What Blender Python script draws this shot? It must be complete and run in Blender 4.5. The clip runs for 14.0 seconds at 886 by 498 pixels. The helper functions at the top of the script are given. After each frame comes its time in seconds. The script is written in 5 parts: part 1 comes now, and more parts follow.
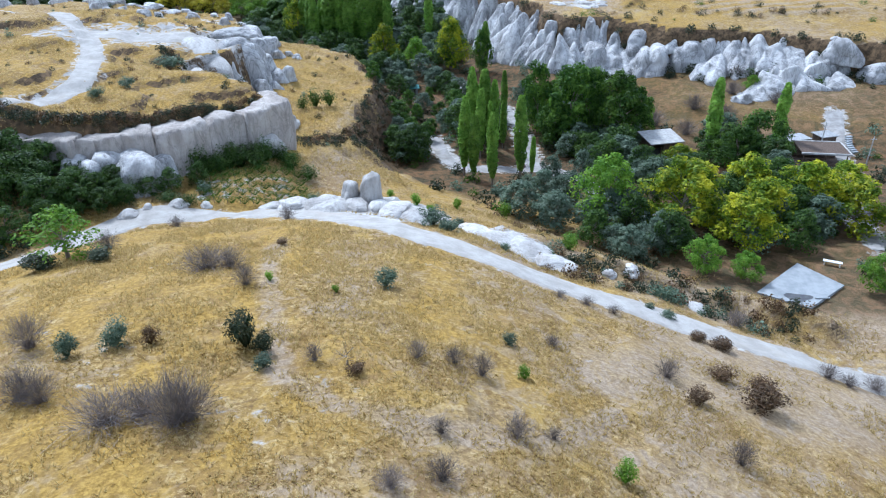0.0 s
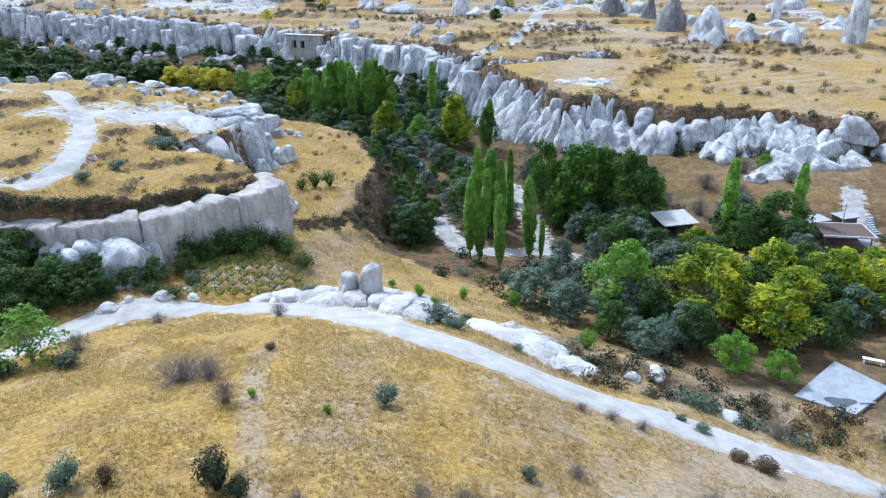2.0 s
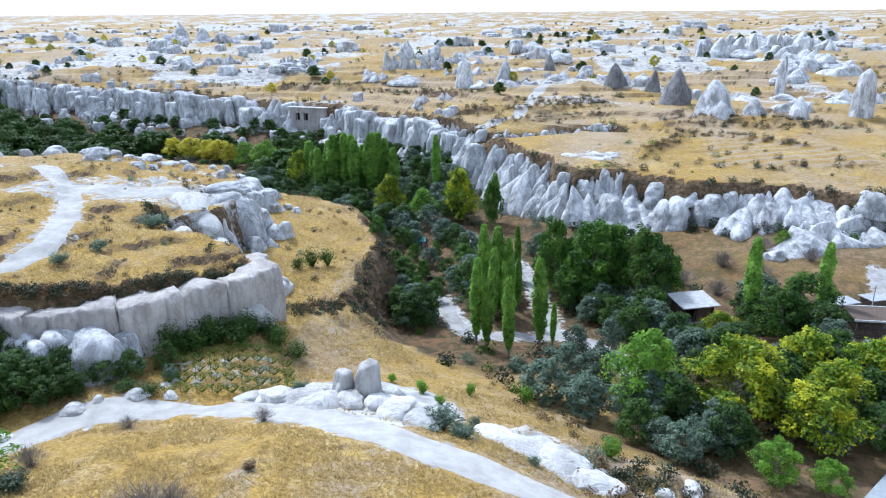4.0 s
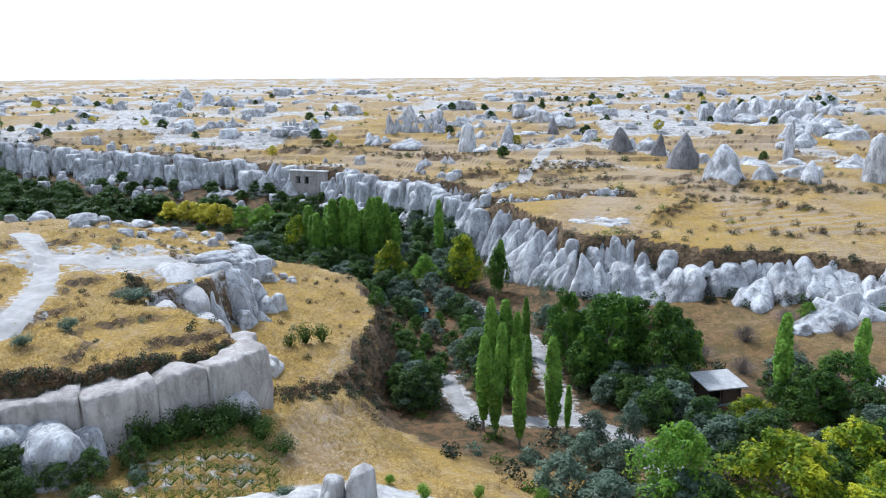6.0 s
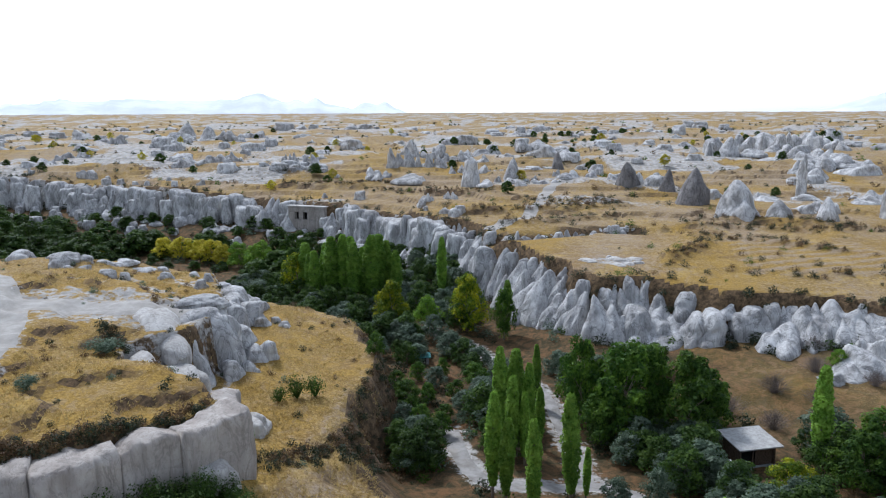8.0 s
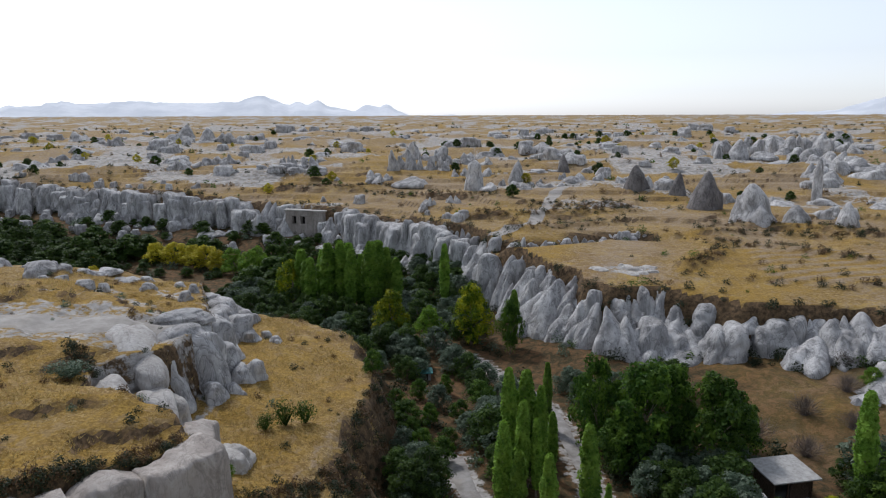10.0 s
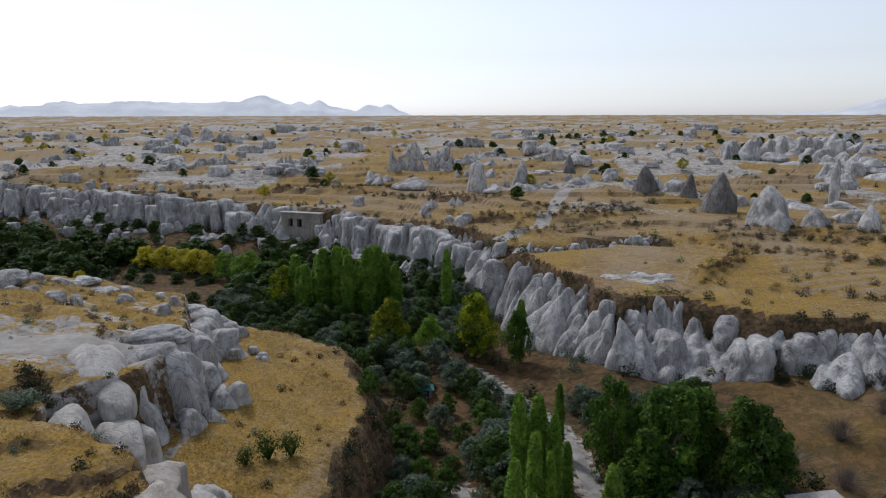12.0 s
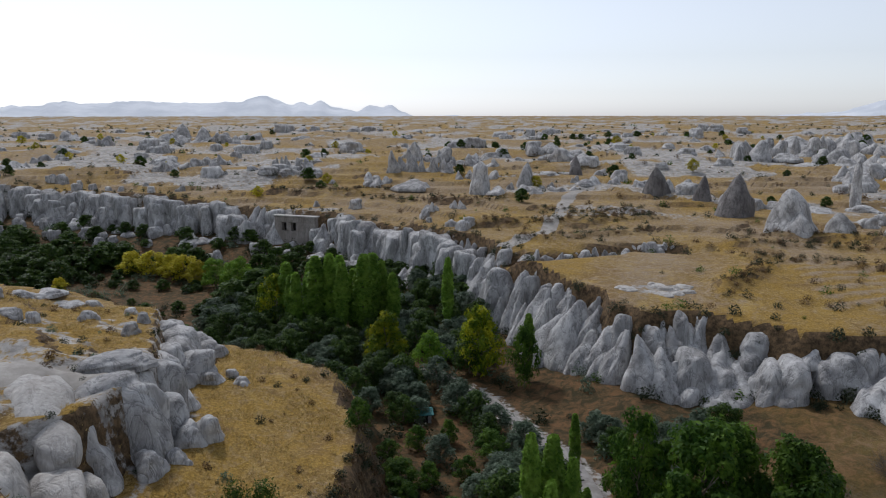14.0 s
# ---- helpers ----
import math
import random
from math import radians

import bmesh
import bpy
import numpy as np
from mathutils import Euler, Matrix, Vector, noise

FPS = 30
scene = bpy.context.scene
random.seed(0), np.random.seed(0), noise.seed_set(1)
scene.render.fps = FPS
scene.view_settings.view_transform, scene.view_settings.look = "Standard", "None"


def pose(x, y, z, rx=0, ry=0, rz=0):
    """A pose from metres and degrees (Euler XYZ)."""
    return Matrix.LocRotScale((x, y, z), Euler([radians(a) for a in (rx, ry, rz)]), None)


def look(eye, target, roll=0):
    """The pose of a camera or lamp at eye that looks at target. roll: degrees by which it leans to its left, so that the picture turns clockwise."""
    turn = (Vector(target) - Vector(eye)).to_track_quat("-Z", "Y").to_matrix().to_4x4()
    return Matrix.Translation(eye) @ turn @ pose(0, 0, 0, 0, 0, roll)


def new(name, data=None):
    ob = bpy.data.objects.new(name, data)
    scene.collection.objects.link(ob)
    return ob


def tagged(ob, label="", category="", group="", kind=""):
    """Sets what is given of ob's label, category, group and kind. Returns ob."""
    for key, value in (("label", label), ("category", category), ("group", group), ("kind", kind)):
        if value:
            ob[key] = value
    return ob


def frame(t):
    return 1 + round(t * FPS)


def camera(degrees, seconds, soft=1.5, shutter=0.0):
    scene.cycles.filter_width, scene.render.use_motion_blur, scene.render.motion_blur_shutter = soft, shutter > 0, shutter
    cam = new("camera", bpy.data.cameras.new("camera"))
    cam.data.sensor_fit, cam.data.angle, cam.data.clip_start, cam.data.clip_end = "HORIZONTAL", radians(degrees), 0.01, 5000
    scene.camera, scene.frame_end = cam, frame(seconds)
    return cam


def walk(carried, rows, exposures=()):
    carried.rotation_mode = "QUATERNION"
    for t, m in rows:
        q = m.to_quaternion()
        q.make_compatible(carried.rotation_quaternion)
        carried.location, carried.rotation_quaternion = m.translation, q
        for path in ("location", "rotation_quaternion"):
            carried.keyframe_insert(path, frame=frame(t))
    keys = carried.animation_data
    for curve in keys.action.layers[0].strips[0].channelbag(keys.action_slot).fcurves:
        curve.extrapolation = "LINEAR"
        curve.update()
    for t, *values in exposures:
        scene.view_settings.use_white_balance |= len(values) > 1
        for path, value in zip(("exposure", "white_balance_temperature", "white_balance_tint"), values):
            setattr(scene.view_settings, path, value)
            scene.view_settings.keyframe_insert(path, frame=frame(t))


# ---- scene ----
cam = camera(64.0, 14.0, soft=1.1)
PATH = [
    (0, 0.000, 0.000, 42.000, 60.521, 0.493, 0.001),
    (0.5, -0.044, 1.398, 41.911, 61.910, 0.492, 0.066),
    (1, -0.131, 2.833, 41.840, 63.282, 0.496, 0.097),
    (1.5, -0.238, 4.279, 41.767, 64.666, 0.493, 0.141),
    (2, -0.330, 5.777, 41.662, 66.058, 0.480, 0.193),
    (2.5, -0.401, 7.273, 41.595, 67.432, 0.449, 0.266),
    (3, -0.496, 8.826, 41.490, 68.801, 0.435, 0.319),
    (5.5, -0.827, 16.886, 41.060, 75.261, 0.326, 0.603),
    (6, -0.956, 18.667, 40.999, 76.378, 0.315, 0.619),
    (6.5, -1.100, 20.432, 40.902, 77.432, 0.302, 0.643),
    (7, -1.216, 22.249, 40.778, 78.301, 0.276, 0.654),
    (7.5, -1.323, 24.066, 40.699, 78.796, 0.247, 0.692),
    (8, -1.458, 25.907, 40.573, 79.108, 0.232, 0.732),
    (10.5, -1.793, 35.232, 39.999, 79.325, 0.169, 0.936),
    (11, -1.831, 37.147, 39.904, 79.329, 0.167, 0.980),
    (11.5, -1.881, 39.170, 39.787, 79.329, 0.134, 1.016),
    (12, -1.963, 41.310, 39.727, 79.330, 0.117, 1.035),
    (12.5, -1.995, 43.550, 39.614, 79.338, 0.105, 1.063),
    (13, -2.003, 45.928, 39.430, 79.363, 0.091, 1.100),
    (13.5, -2.010, 48.384, 39.306, 79.383, 0.062, 1.137),
    (14, -2.020, 50.853, 39.239, 79.379, 0.047, 1.175),
]
EXPOSURES = [(0, 0.95, 5050, 8), (3, 1.13, 5060, 8), (6.5, 0.76, 5350, 9), (8, 0.33, 5550, 10), (10.5, -0.28, 5950, 12), (14, -0.44, 5950, 12)]
walk(cam, [(t, pose(x, y, z, rx, ry, rz)) for t, x, y, z, rx, ry, rz in PATH], EXPOSURES)

# ---- sky and sun ----
SUN_HIGH, SUN_TURN = 50, -35
world = bpy.data.worlds.new("hazy_sky")
scene.world = world
world.use_nodes = True
sky = world.node_tree.nodes.new("ShaderNodeTexSky")
sky.sky_type = "NISHITA"
sky.sun_disc = False
sky.sun_elevation, sky.sun_rotation = radians(SUN_HIGH), radians(SUN_TURN)
sky.air_density, sky.dust_density, sky.ozone_density = 1.0, 0.7, 1.0
back = world.node_tree.nodes["Background"]
back.inputs["Strength"].default_value = 0.12
haze = world.node_tree.nodes.new("ShaderNodeHueSaturation")
haze.inputs["Saturation"].default_value, haze.inputs["Value"].default_value = 0.28, 1.4
world.node_tree.links.new(sky.outputs["Color"], haze.inputs["Color"])
world.node_tree.links.new(haze.outputs["Color"], back.inputs["Color"])
sun = new("sun", bpy.data.lights.new("sun", "SUN"))
sun.data.energy, sun.data.angle, sun.data.color = 2.6, radians(6), (1.0, 0.94, 0.86)
sun.matrix_world = look((0, 0, 200), (-200 * math.sin(radians(SUN_TURN)) / math.tan(radians(SUN_HIGH)),
                                      -200 * math.cos(radians(SUN_TURN)) / math.tan(radians(SUN_HIGH)), 0))


# ---- materials ----
class Nodes:
    """A small builder for one node material."""

    def __init__(self, name, rough=0.9, coords="world"):
        self.mat = bpy.data.materials.new(name)
        self.mat.use_nodes = True
        self.tree = self.mat.node_tree
        self.bsdf = self.tree.nodes["Principled BSDF"]
        self.bsdf.inputs["Roughness"].default_value = rough
        self.bsdf.inputs["Specular IOR Level"].default_value = 0.2
        if coords == "world":
            self.at = self.add("ShaderNodeNewGeometry").outputs["Position"]
        else:
            self.at = self.add("ShaderNodeTexCoord").outputs["Object"]

    def add(self, kind):
        return self.tree.nodes.new(kind)

    def put(self, socket, value):
        if isinstance(value, bpy.types.NodeSocket):
            self.tree.links.new(value, socket)
        elif isinstance(value, tuple) and len(value) == 3 and socket.type == "RGBA":
            socket.default_value = (*value, 1)
        else:
            socket.default_value = value

    def noise(self, size, detail=4.0, rough=0.55, stretch=None, warp=0.0):
        tex = self.add("ShaderNodeTexNoise")
        at = self.at
        if stretch:
            m = self.add("ShaderNodeMapping")
            self.put(m.inputs["Vector"], at)
            m.inputs["Scale"].default_value = stretch
            at = m.outputs["Vector"]
        self.put(tex.inputs["Vector"], at)
        tex.inputs["Scale"].default_value = 1 / size
        tex.inputs["Detail"].default_value, tex.inputs["Roughness"].default_value = detail, rough
        tex.inputs["Distortion"].default_value = warp
        return tex.outputs["Fac"]

    def ramp(self, fac, low, high):
        r = self.add("ShaderNodeMapRange")
        r.interpolation_type = "SMOOTHSTEP"
        self.put(r.inputs["Value"], fac)
        r.inputs["From Min"].default_value, r.inputs["From Max"].default_value = low, high
        return r.outputs["Result"]

    def mix(self, fac, a, b, mode="MIX"):
        m = self.add("ShaderNodeMix")
        m.data_type, m.blend_type = "RGBA", mode
        self.put(m.inputs["Factor"], fac)
        self.put(m.inputs["A"], a)
        self.put(m.inputs["B"], b)
        return m.outputs["Result"]

    def math(self, op, a, b=0.0):
        m = self.add("ShaderNodeMath")
        m.operation = op
        self.put(m.inputs[0], a)
        self.put(m.inputs[1], b)
        return m.outputs[0]

    def bump(self, height, strength, distance):
        b = self.add("ShaderNodeBump")
        b.inputs["Strength"].default_value, b.inputs["Distance"].default_value = strength, distance
        self.put(b.inputs["Height"], height)
        self.put(self.bsdf.inputs["Normal"], b.outputs["Normal"])

    def colour(self, value):
        self.put(self.bsdf.inputs["Base Color"], value)
        return self.mat

    def upness(self):
        s = self.add("ShaderNodeSeparateXYZ")
        self.put(s.inputs[0], self.add("ShaderNodeNewGeometry").outputs["True Normal"])
        return s.outputs["Z"]

    def own_random(self):
        return self.add("ShaderNodeObjectInfo").outputs["Random"]

    def piece_random(self):
        return self.add("ShaderNodeNewGeometry").outputs["Random Per Island"]


def ground_material():
    n = Nodes("dry_ground", 0.95)
    cover = n.add("ShaderNodeAttribute")
    cover.attribute_name = "cover"
    parts = n.add("ShaderNodeSeparateColor")
    n.put(parts.inputs[0], cover.outputs["Color"])
    tuff, lush, gold = parts.outputs[0], parts.outputs[1], parts.outputs[2]
    fine, mid, wide = n.noise(0.30, 6, 0.75), n.noise(1.5, 6, 0.7, warp=0.8), n.noise(9, 5, 0.65)
    straw = n.mix(n.ramp(fine, 0.34, 0.66), (0.128, 0.073, 0.019), (0.329, 0.223, 0.075))
    straw = n.mix(n.ramp(mid, 0.42, 0.68), straw, (0.254, 0.157, 0.027))
    straw = n.mix(n.math("MULTIPLY", n.ramp(wide, 0.5, 0.62), 0.8), straw, (0.187, 0.115, 0.046))
    straw = n.mix(n.math("MULTIPLY", n.ramp(n.noise(6, 5, 0.7, warp=0.7), 0.52, 0.64), 0.75), straw, (0.359, 0.243, 0.065))
    straw = n.mix(n.math("MULTIPLY", n.ramp(n.noise(4, 5, 0.7, warp=0.9), 0.56, 0.68), 0.7), straw, (0.337, 0.257, 0.149))
    straw = n.mix(n.math("MULTIPLY", n.ramp(n.noise(0.55, 5, 0.8, warp=1.0), 0.53, 0.60), 0.75), straw, (0.430, 0.325, 0.155))
    straw = n.mix(n.math("MULTIPLY", n.ramp(n.noise(0.8, 5, 0.75, warp=1.0), 0.55, 0.64), 0.75), straw, (0.130, 0.080, 0.034))
    soil = n.mix(n.ramp(fine, 0.3, 0.75), (0.200, 0.145, 0.092), (0.390, 0.310, 0.215))
    bare = n.math("MULTIPLY", n.ramp(mid, 0.46, 0.62), 0.75)
    bare = n.math("ADD", bare, n.math("MULTIPLY", n.math("SUBTRACT", 0.5, gold), 1.3))
    ochre = n.mix(n.ramp(fine, 0.36, 0.66), (0.190, 0.112, 0.020), (0.390, 0.255, 0.060))
    straw = n.mix(n.math("MULTIPLY", n.ramp(gold, 0.58, 0.82), n.ramp(n.noise(3.0, 5, 0.7, warp=0.6), 0.36, 0.62)), straw, ochre)
    clamp = n.add("ShaderNodeClamp")
    n.put(clamp.inputs[0], bare)
    dry = n.mix(clamp.outputs[0], straw, soil)
    scrub = n.mix(n.ramp(n.noise(0.8, 5, 0.7), 0.35, 0.7), (0.047, 0.033, 0.019), (0.179, 0.117, 0.062))
    dry = n.mix(n.ramp(n.upness(), 0.93, 0.78), dry, scrub)
    floor = n.mix(n.ramp(mid, 0.38, 0.66), (0.045, 0.038, 0.017), (0.157, 0.087, 0.039))
    dry = n.mix(lush, dry, floor)
    rock = n.mix(n.ramp(n.noise(2.4, 6, 0.7, (1, 1, 2.5)), 0.3, 0.7), (0.195, 0.184, 0.170), (0.465, 0.445, 0.414))
    edge = n.math("ADD", tuff, n.math("MULTIPLY", n.math("SUBTRACT", n.noise(1.1, 5, 0.7), 0.5), 1.3))
    n.bump(n.math("ADD", fine, n.math("MULTIPLY", mid, 1.5)), 0.6, 0.25)
    return n.colour(n.mix(n.ramp(edge, 0.42, 0.6), dry, rock))


def road_material(name, a, b):
    n = Nodes(name, 0.95)
    mid, fine = n.noise(1.4, 5, 0.65), n.noise(0.18, 4, 0.7)
    c = n.mix(n.ramp(mid, 0.3, 0.72), a, b)
    c = n.mix(n.math("MULTIPLY", n.ramp(fine, 0.5, 0.8), 0.35), c, (0.281, 0.257, 0.226))
    c = n.mix(n.math("MULTIPLY", n.ramp(n.noise(5, 4, 0.6), 0.55, 0.75), 0.4), c, (0.335, 0.289, 0.226))
    n.bump(n.math("ADD", mid, fine), 0.4, 0.1)
    return n.colour(c)


def rock_material(name, dark, light, stain, streak=0.6, cracks=0.45, relief=0.5):
    n = Nodes(name, 0.92)
    fold, grain = n.noise(2.2, 6, 0.65, (1, 1, 0.45), 0.5), n.noise(0.35, 5, 0.7)
    run = n.noise(1.0, 5, 0.7, (1.4, 1.4, 0.16))
    c = n.mix(n.ramp(fold, 0.32, 0.66), dark, light)
    c = n.mix(n.math("MULTIPLY", n.ramp(run, 0.5, 0.72), streak), c, stain)
    c = n.mix(n.math("MULTIPLY", n.ramp(grain, 0.5, 0.74), 0.4), c, tuple(v * 0.5 for v in dark))
    lichen = n.ramp(n.noise(1.1, 6, 0.75, warp=0.6), 0.54, 0.66)
    c = n.mix(n.math("MULTIPLY", lichen, streak * 0.6), c, tuple(v * 0.62 for v in dark))
    low = n.ramp(n.noise(0.9, 4, 0.6, (1, 1, 0.5)), 0.35, 0.65)
    c = n.mix(n.math("MULTIPLY", low, 0.25), c, tuple(0.5 * (a + b) for a, b in zip(dark, stain)))
    seam = n.math("ABSOLUTE", n.math("SUBTRACT", n.noise(1.9, 5, 0.6, (1, 1, 0.35), 0.8), 0.5))
    c = n.mix(n.math("MULTIPLY", n.ramp(seam, 0.03, 0.002), cracks), c, tuple(v * 0.28 for v in dark))
    tone = n.add("ShaderNodeMapRange")
    n.put(tone.inputs["Value"], n.own_random())
    tone.inputs["To Min"].default_value, tone.inputs["To Max"].default_value = 0.82, 1.08
    hsv = n.add("ShaderNodeHueSaturation")
    n.put(hsv.inputs["Color"], c)
    n.put(hsv.inputs["Value"], tone.outputs["Result"])
    n.bump(n.math("ADD", n.math("ADD", n.math("MULTIPLY", fold, 2.0), n.math("MULTIPLY", grain, 0.45)), n.math("MULTIPLY", n.ramp(seam, 0.0, 0.06), cracks)), relief, 0.35)
    return n.colour(hsv.outputs["Color"])


def leaf_material(name, dark, light, tip, glow=0.35):
    n = Nodes(name, 0.6, "object")
    c = n.mix(n.piece_random(), dark, light)
    c = n.mix(n.ramp(n.noise(0.2, 3, 0.6), 0.44, 0.66), c, tip)
    hsv = n.add("ShaderNodeHueSaturation")
    tone = n.add("ShaderNodeMapRange")
    n.put(tone.inputs["Value"], n.own_random())
    tone.inputs["To Min"].default_value, tone.inputs["To Max"].default_value = 0.75, 1.15
    n.put(hsv.inputs["Value"], tone.outputs["Result"])
    n.put(hsv.inputs["Color"], c)
    n.colour(hsv.outputs["Color"])
    thin = n.add("ShaderNodeBsdfTranslucent")
    n.put(thin.inputs["Color"], hsv.outputs["Color"])
    both = n.add("ShaderNodeMixShader")
    both.inputs[0].default_value = glow
    n.tree.links.new(n.bsdf.outputs[0], both.inputs[1])
    n.tree.links.new(thin.outputs[0], both.inputs[2])
    n.tree.links.new(both.outputs[0], n.tree.nodes["Material Output"].inputs["Surface"])
    return n.mat


def plain_material(name, a, b, size=0.4, rough=0.8, bump=0.3):
    n = Nodes(name, rough, "object")
    fac = n.noise(size, 5, 0.65)
    n.bump(fac, bump, 0.02)
    return n.colour(n.mix(n.ramp(fac, 0.3, 0.7), a, b))


GROUND = ground_material()
ROAD = road_material("chalk_road", (0.275, 0.255, 0.228), (0.380, 0.360, 0.330))
GRAVEL = road_material("grey_gravel", (0.200, 0.186, 0.170), (0.330, 0.316, 0.300))
TUFF_GREY = rock_material("grey_tuff", (0.300, 0.292, 0.285), (0.600, 0.592, 0.580), (0.120, 0.117, 0.115), 0.5)
TUFF_WHITE = rock_material("white_tuff", (0.400, 0.375, 0.345), (0.570, 0.550, 0.520), (0.230, 0.205, 0.180), 0.4, 0.25)
TUFF_FAR = rock_material("weathered_tuff", (0.280, 0.272, 0.264), (0.640, 0.630, 0.615), (0.105, 0.102, 0.099), 0.5)
TUFF_FACE = rock_material("cut_cream_tuff", (0.310, 0.275, 0.245), (0.460, 0.420, 0.378), (0.170, 0.140, 0.115), 0.55, 0.25, 0.4)
TUFF_DARK = rock_material("dark_cap_rock", (0.125, 0.115, 0.113), (0.259, 0.245, 0.235), (0.077, 0.072, 0.067))
BARK = plain_material("bark", (0.09, 0.07, 0.05), (0.26, 0.22, 0.17), 0.12)
LEAF_POPLAR = leaf_material("poplar_leaves", (0.090, 0.185, 0.020), (0.205, 0.355, 0.040), (0.280, 0.430, 0.058), 0.45)
LEAF_GREEN = leaf_material("green_leaves", (0.018, 0.054, 0.007), (0.066, 0.135, 0.013), (0.125, 0.215, 0.020), 0.45)
LEAF_YELLOW = leaf_material("yellowing_leaves", (0.040, 0.090, 0.005), (0.200, 0.280, 0.008), (0.480, 0.470, 0.012), 0.45)
LEAF_LIME = leaf_material("lime_leaves", (0.075, 0.165, 0.014), (0.170, 0.310, 0.026), (0.240, 0.380, 0.036), 0.45)
LEAF_OLIVE = leaf_material("silver_leaves", (0.038, 0.068, 0.040), (0.115, 0.160, 0.100), (0.185, 0.232, 0.160), 0.35)
LEAF_DARK = leaf_material("scrub_leaves", (0.014, 0.026, 0.011), (0.040, 0.056, 0.024), (0.060, 0.064, 0.032), 0.2)
LEAF_DEEP = leaf_material("deep_green_leaves", (0.016, 0.042, 0.008), (0.052, 0.100, 0.014), (0.085, 0.140, 0.020), 0.4)
LEAF_GOLD = leaf_material("gold_leaves", (0.300, 0.270, 0.016), (0.560, 0.480, 0.028), (0.500, 0.470, 0.032), 0.5)
TWIG = leaf_material("dry_twigs", (0.090, 0.074, 0.068), (0.230, 0.195, 0.172), (0.165, 0.136, 0.124), 0.1)
RUST = leaf_material("rusty_scrub", (0.048, 0.028, 0.014), (0.136, 0.078, 0.034), (0.096, 0.064, 0.030), 0.2)
STRAW = leaf_material("straw", (0.340, 0.245, 0.090), (0.600, 0.460, 0.200), (0.480, 0.350, 0.120), 0.6)
CONCRETE = plain_material("concrete", (0.216, 0.231, 0.240), (0.300, 0.312, 0.318), 0.9, 0.85)
DARK_BLOTCH = plain_material("dark_blotch", (0.05, 0.05, 0.055), (0.10, 0.10, 0.10), 0.5, 0.35)
ROOF = plain_material("pale_roof", (0.288, 0.280, 0.264), (0.432, 0.424, 0.408), 0.5, 0.8)
PLANK = plain_material("dark_planks", (0.05, 0.035, 0.025), (0.14, 0.10, 0.075), 0.2, 0.8)
WHITE = plain_material("white_paint", (0.70, 0.70, 0.68), (0.82, 0.82, 0.80), 0.3, 0.15)
TEAL = plain_material("teal_roof", (0.03, 0.13, 0.13), (0.06, 0.20, 0.19), 0.5, 0.5)
# Near-black colour that stands for the shade inside openings.
INSIDE_SHADE = plain_material("inside_shade", (0.015, 0.014, 0.013), (0.03, 0.028, 0.026), 0.5, 0.9)
METAL = plain_material("dull_metal", (0.20, 0.20, 0.20), (0.32, 0.32, 0.31), 0.3, 0.15)


# ---- the lie of the land ----
def hash2(i, j, k):
    v = np.sin(i * 127.1 + j * 311.7 + k * 74.7) * 43758.5453
    return v - np.floor(v)


def value_noise(x, y, k=0):
    i, j = np.floor(x), np.floor(y)
    u, v = x - i, y - j
    u, v = u * u * (3 - 2 * u), v * v * (3 - 2 * v)
    return ((hash2(i, j, k) * (1 - u) + hash2(i + 1, j, k) * u) * (1 - v)
            + (hash2(i, j + 1, k) * (1 - u) + hash2(i + 1, j + 1, k) * u) * v) * 2 - 1


def fbm(x, y, octaves=4, k=0):
    total, amp = 0, 1.0
    for o in range(octaves):
        total = total + amp * value_noise(x + 17.3 * o, y - 9.1 * o, k + o)
        x, y, amp = x * 2.03, y * 2.03, amp * 0.5
    return total


def step01(a, b, v):
    s = np.clip((v - a) / (b - a), 0, 1)
    return s * s * (3 - 2 * s)


def inside(x, y, corners):
    """Distance to the outline of a polygon, positive inside."""
    near, odd = np.full(np.shape(x), 1e9), np.zeros(np.shape(x), bool)
    for (ax, ay), (bx, by) in zip(corners, corners[1:] + corners[:1]):
        dx, dy = bx - ax, by - ay
        s = np.clip(((x - ax) * dx + (y - ay) * dy) / (dx * dx + dy * dy), 0, 1)
        near = np.minimum(near, np.hypot(x - ax - s * dx, y - ay - s * dy))
        if dy:
            odd ^= ((ay > y) != (by > y)) & (x < ax + (y - ay) * dx / dy)
    return np.where(odd, near, -near)


def line_distance(x, y, line):
    near = np.full(np.shape(x), 1e9)
    for (ax, ay), (bx, by) in zip(line, line[1:]):
        dx, dy = bx - ax, by - ay
        s = np.clip(((x - ax) * dx + (y - ay) * dy) / (dx * dx + dy * dy), 0, 1)
        near = np.minimum(near, np.hypot(x - ax - s * dx, y - ay - s * dy))
    return near


def soft_max(a, b, w):
    d = np.clip((a - b) / w, -1, 1)
    return np.where(np.abs(a - b) >= w, np.maximum(a, b), (a + b) / 2 + w * (d * d + 1) / 4)


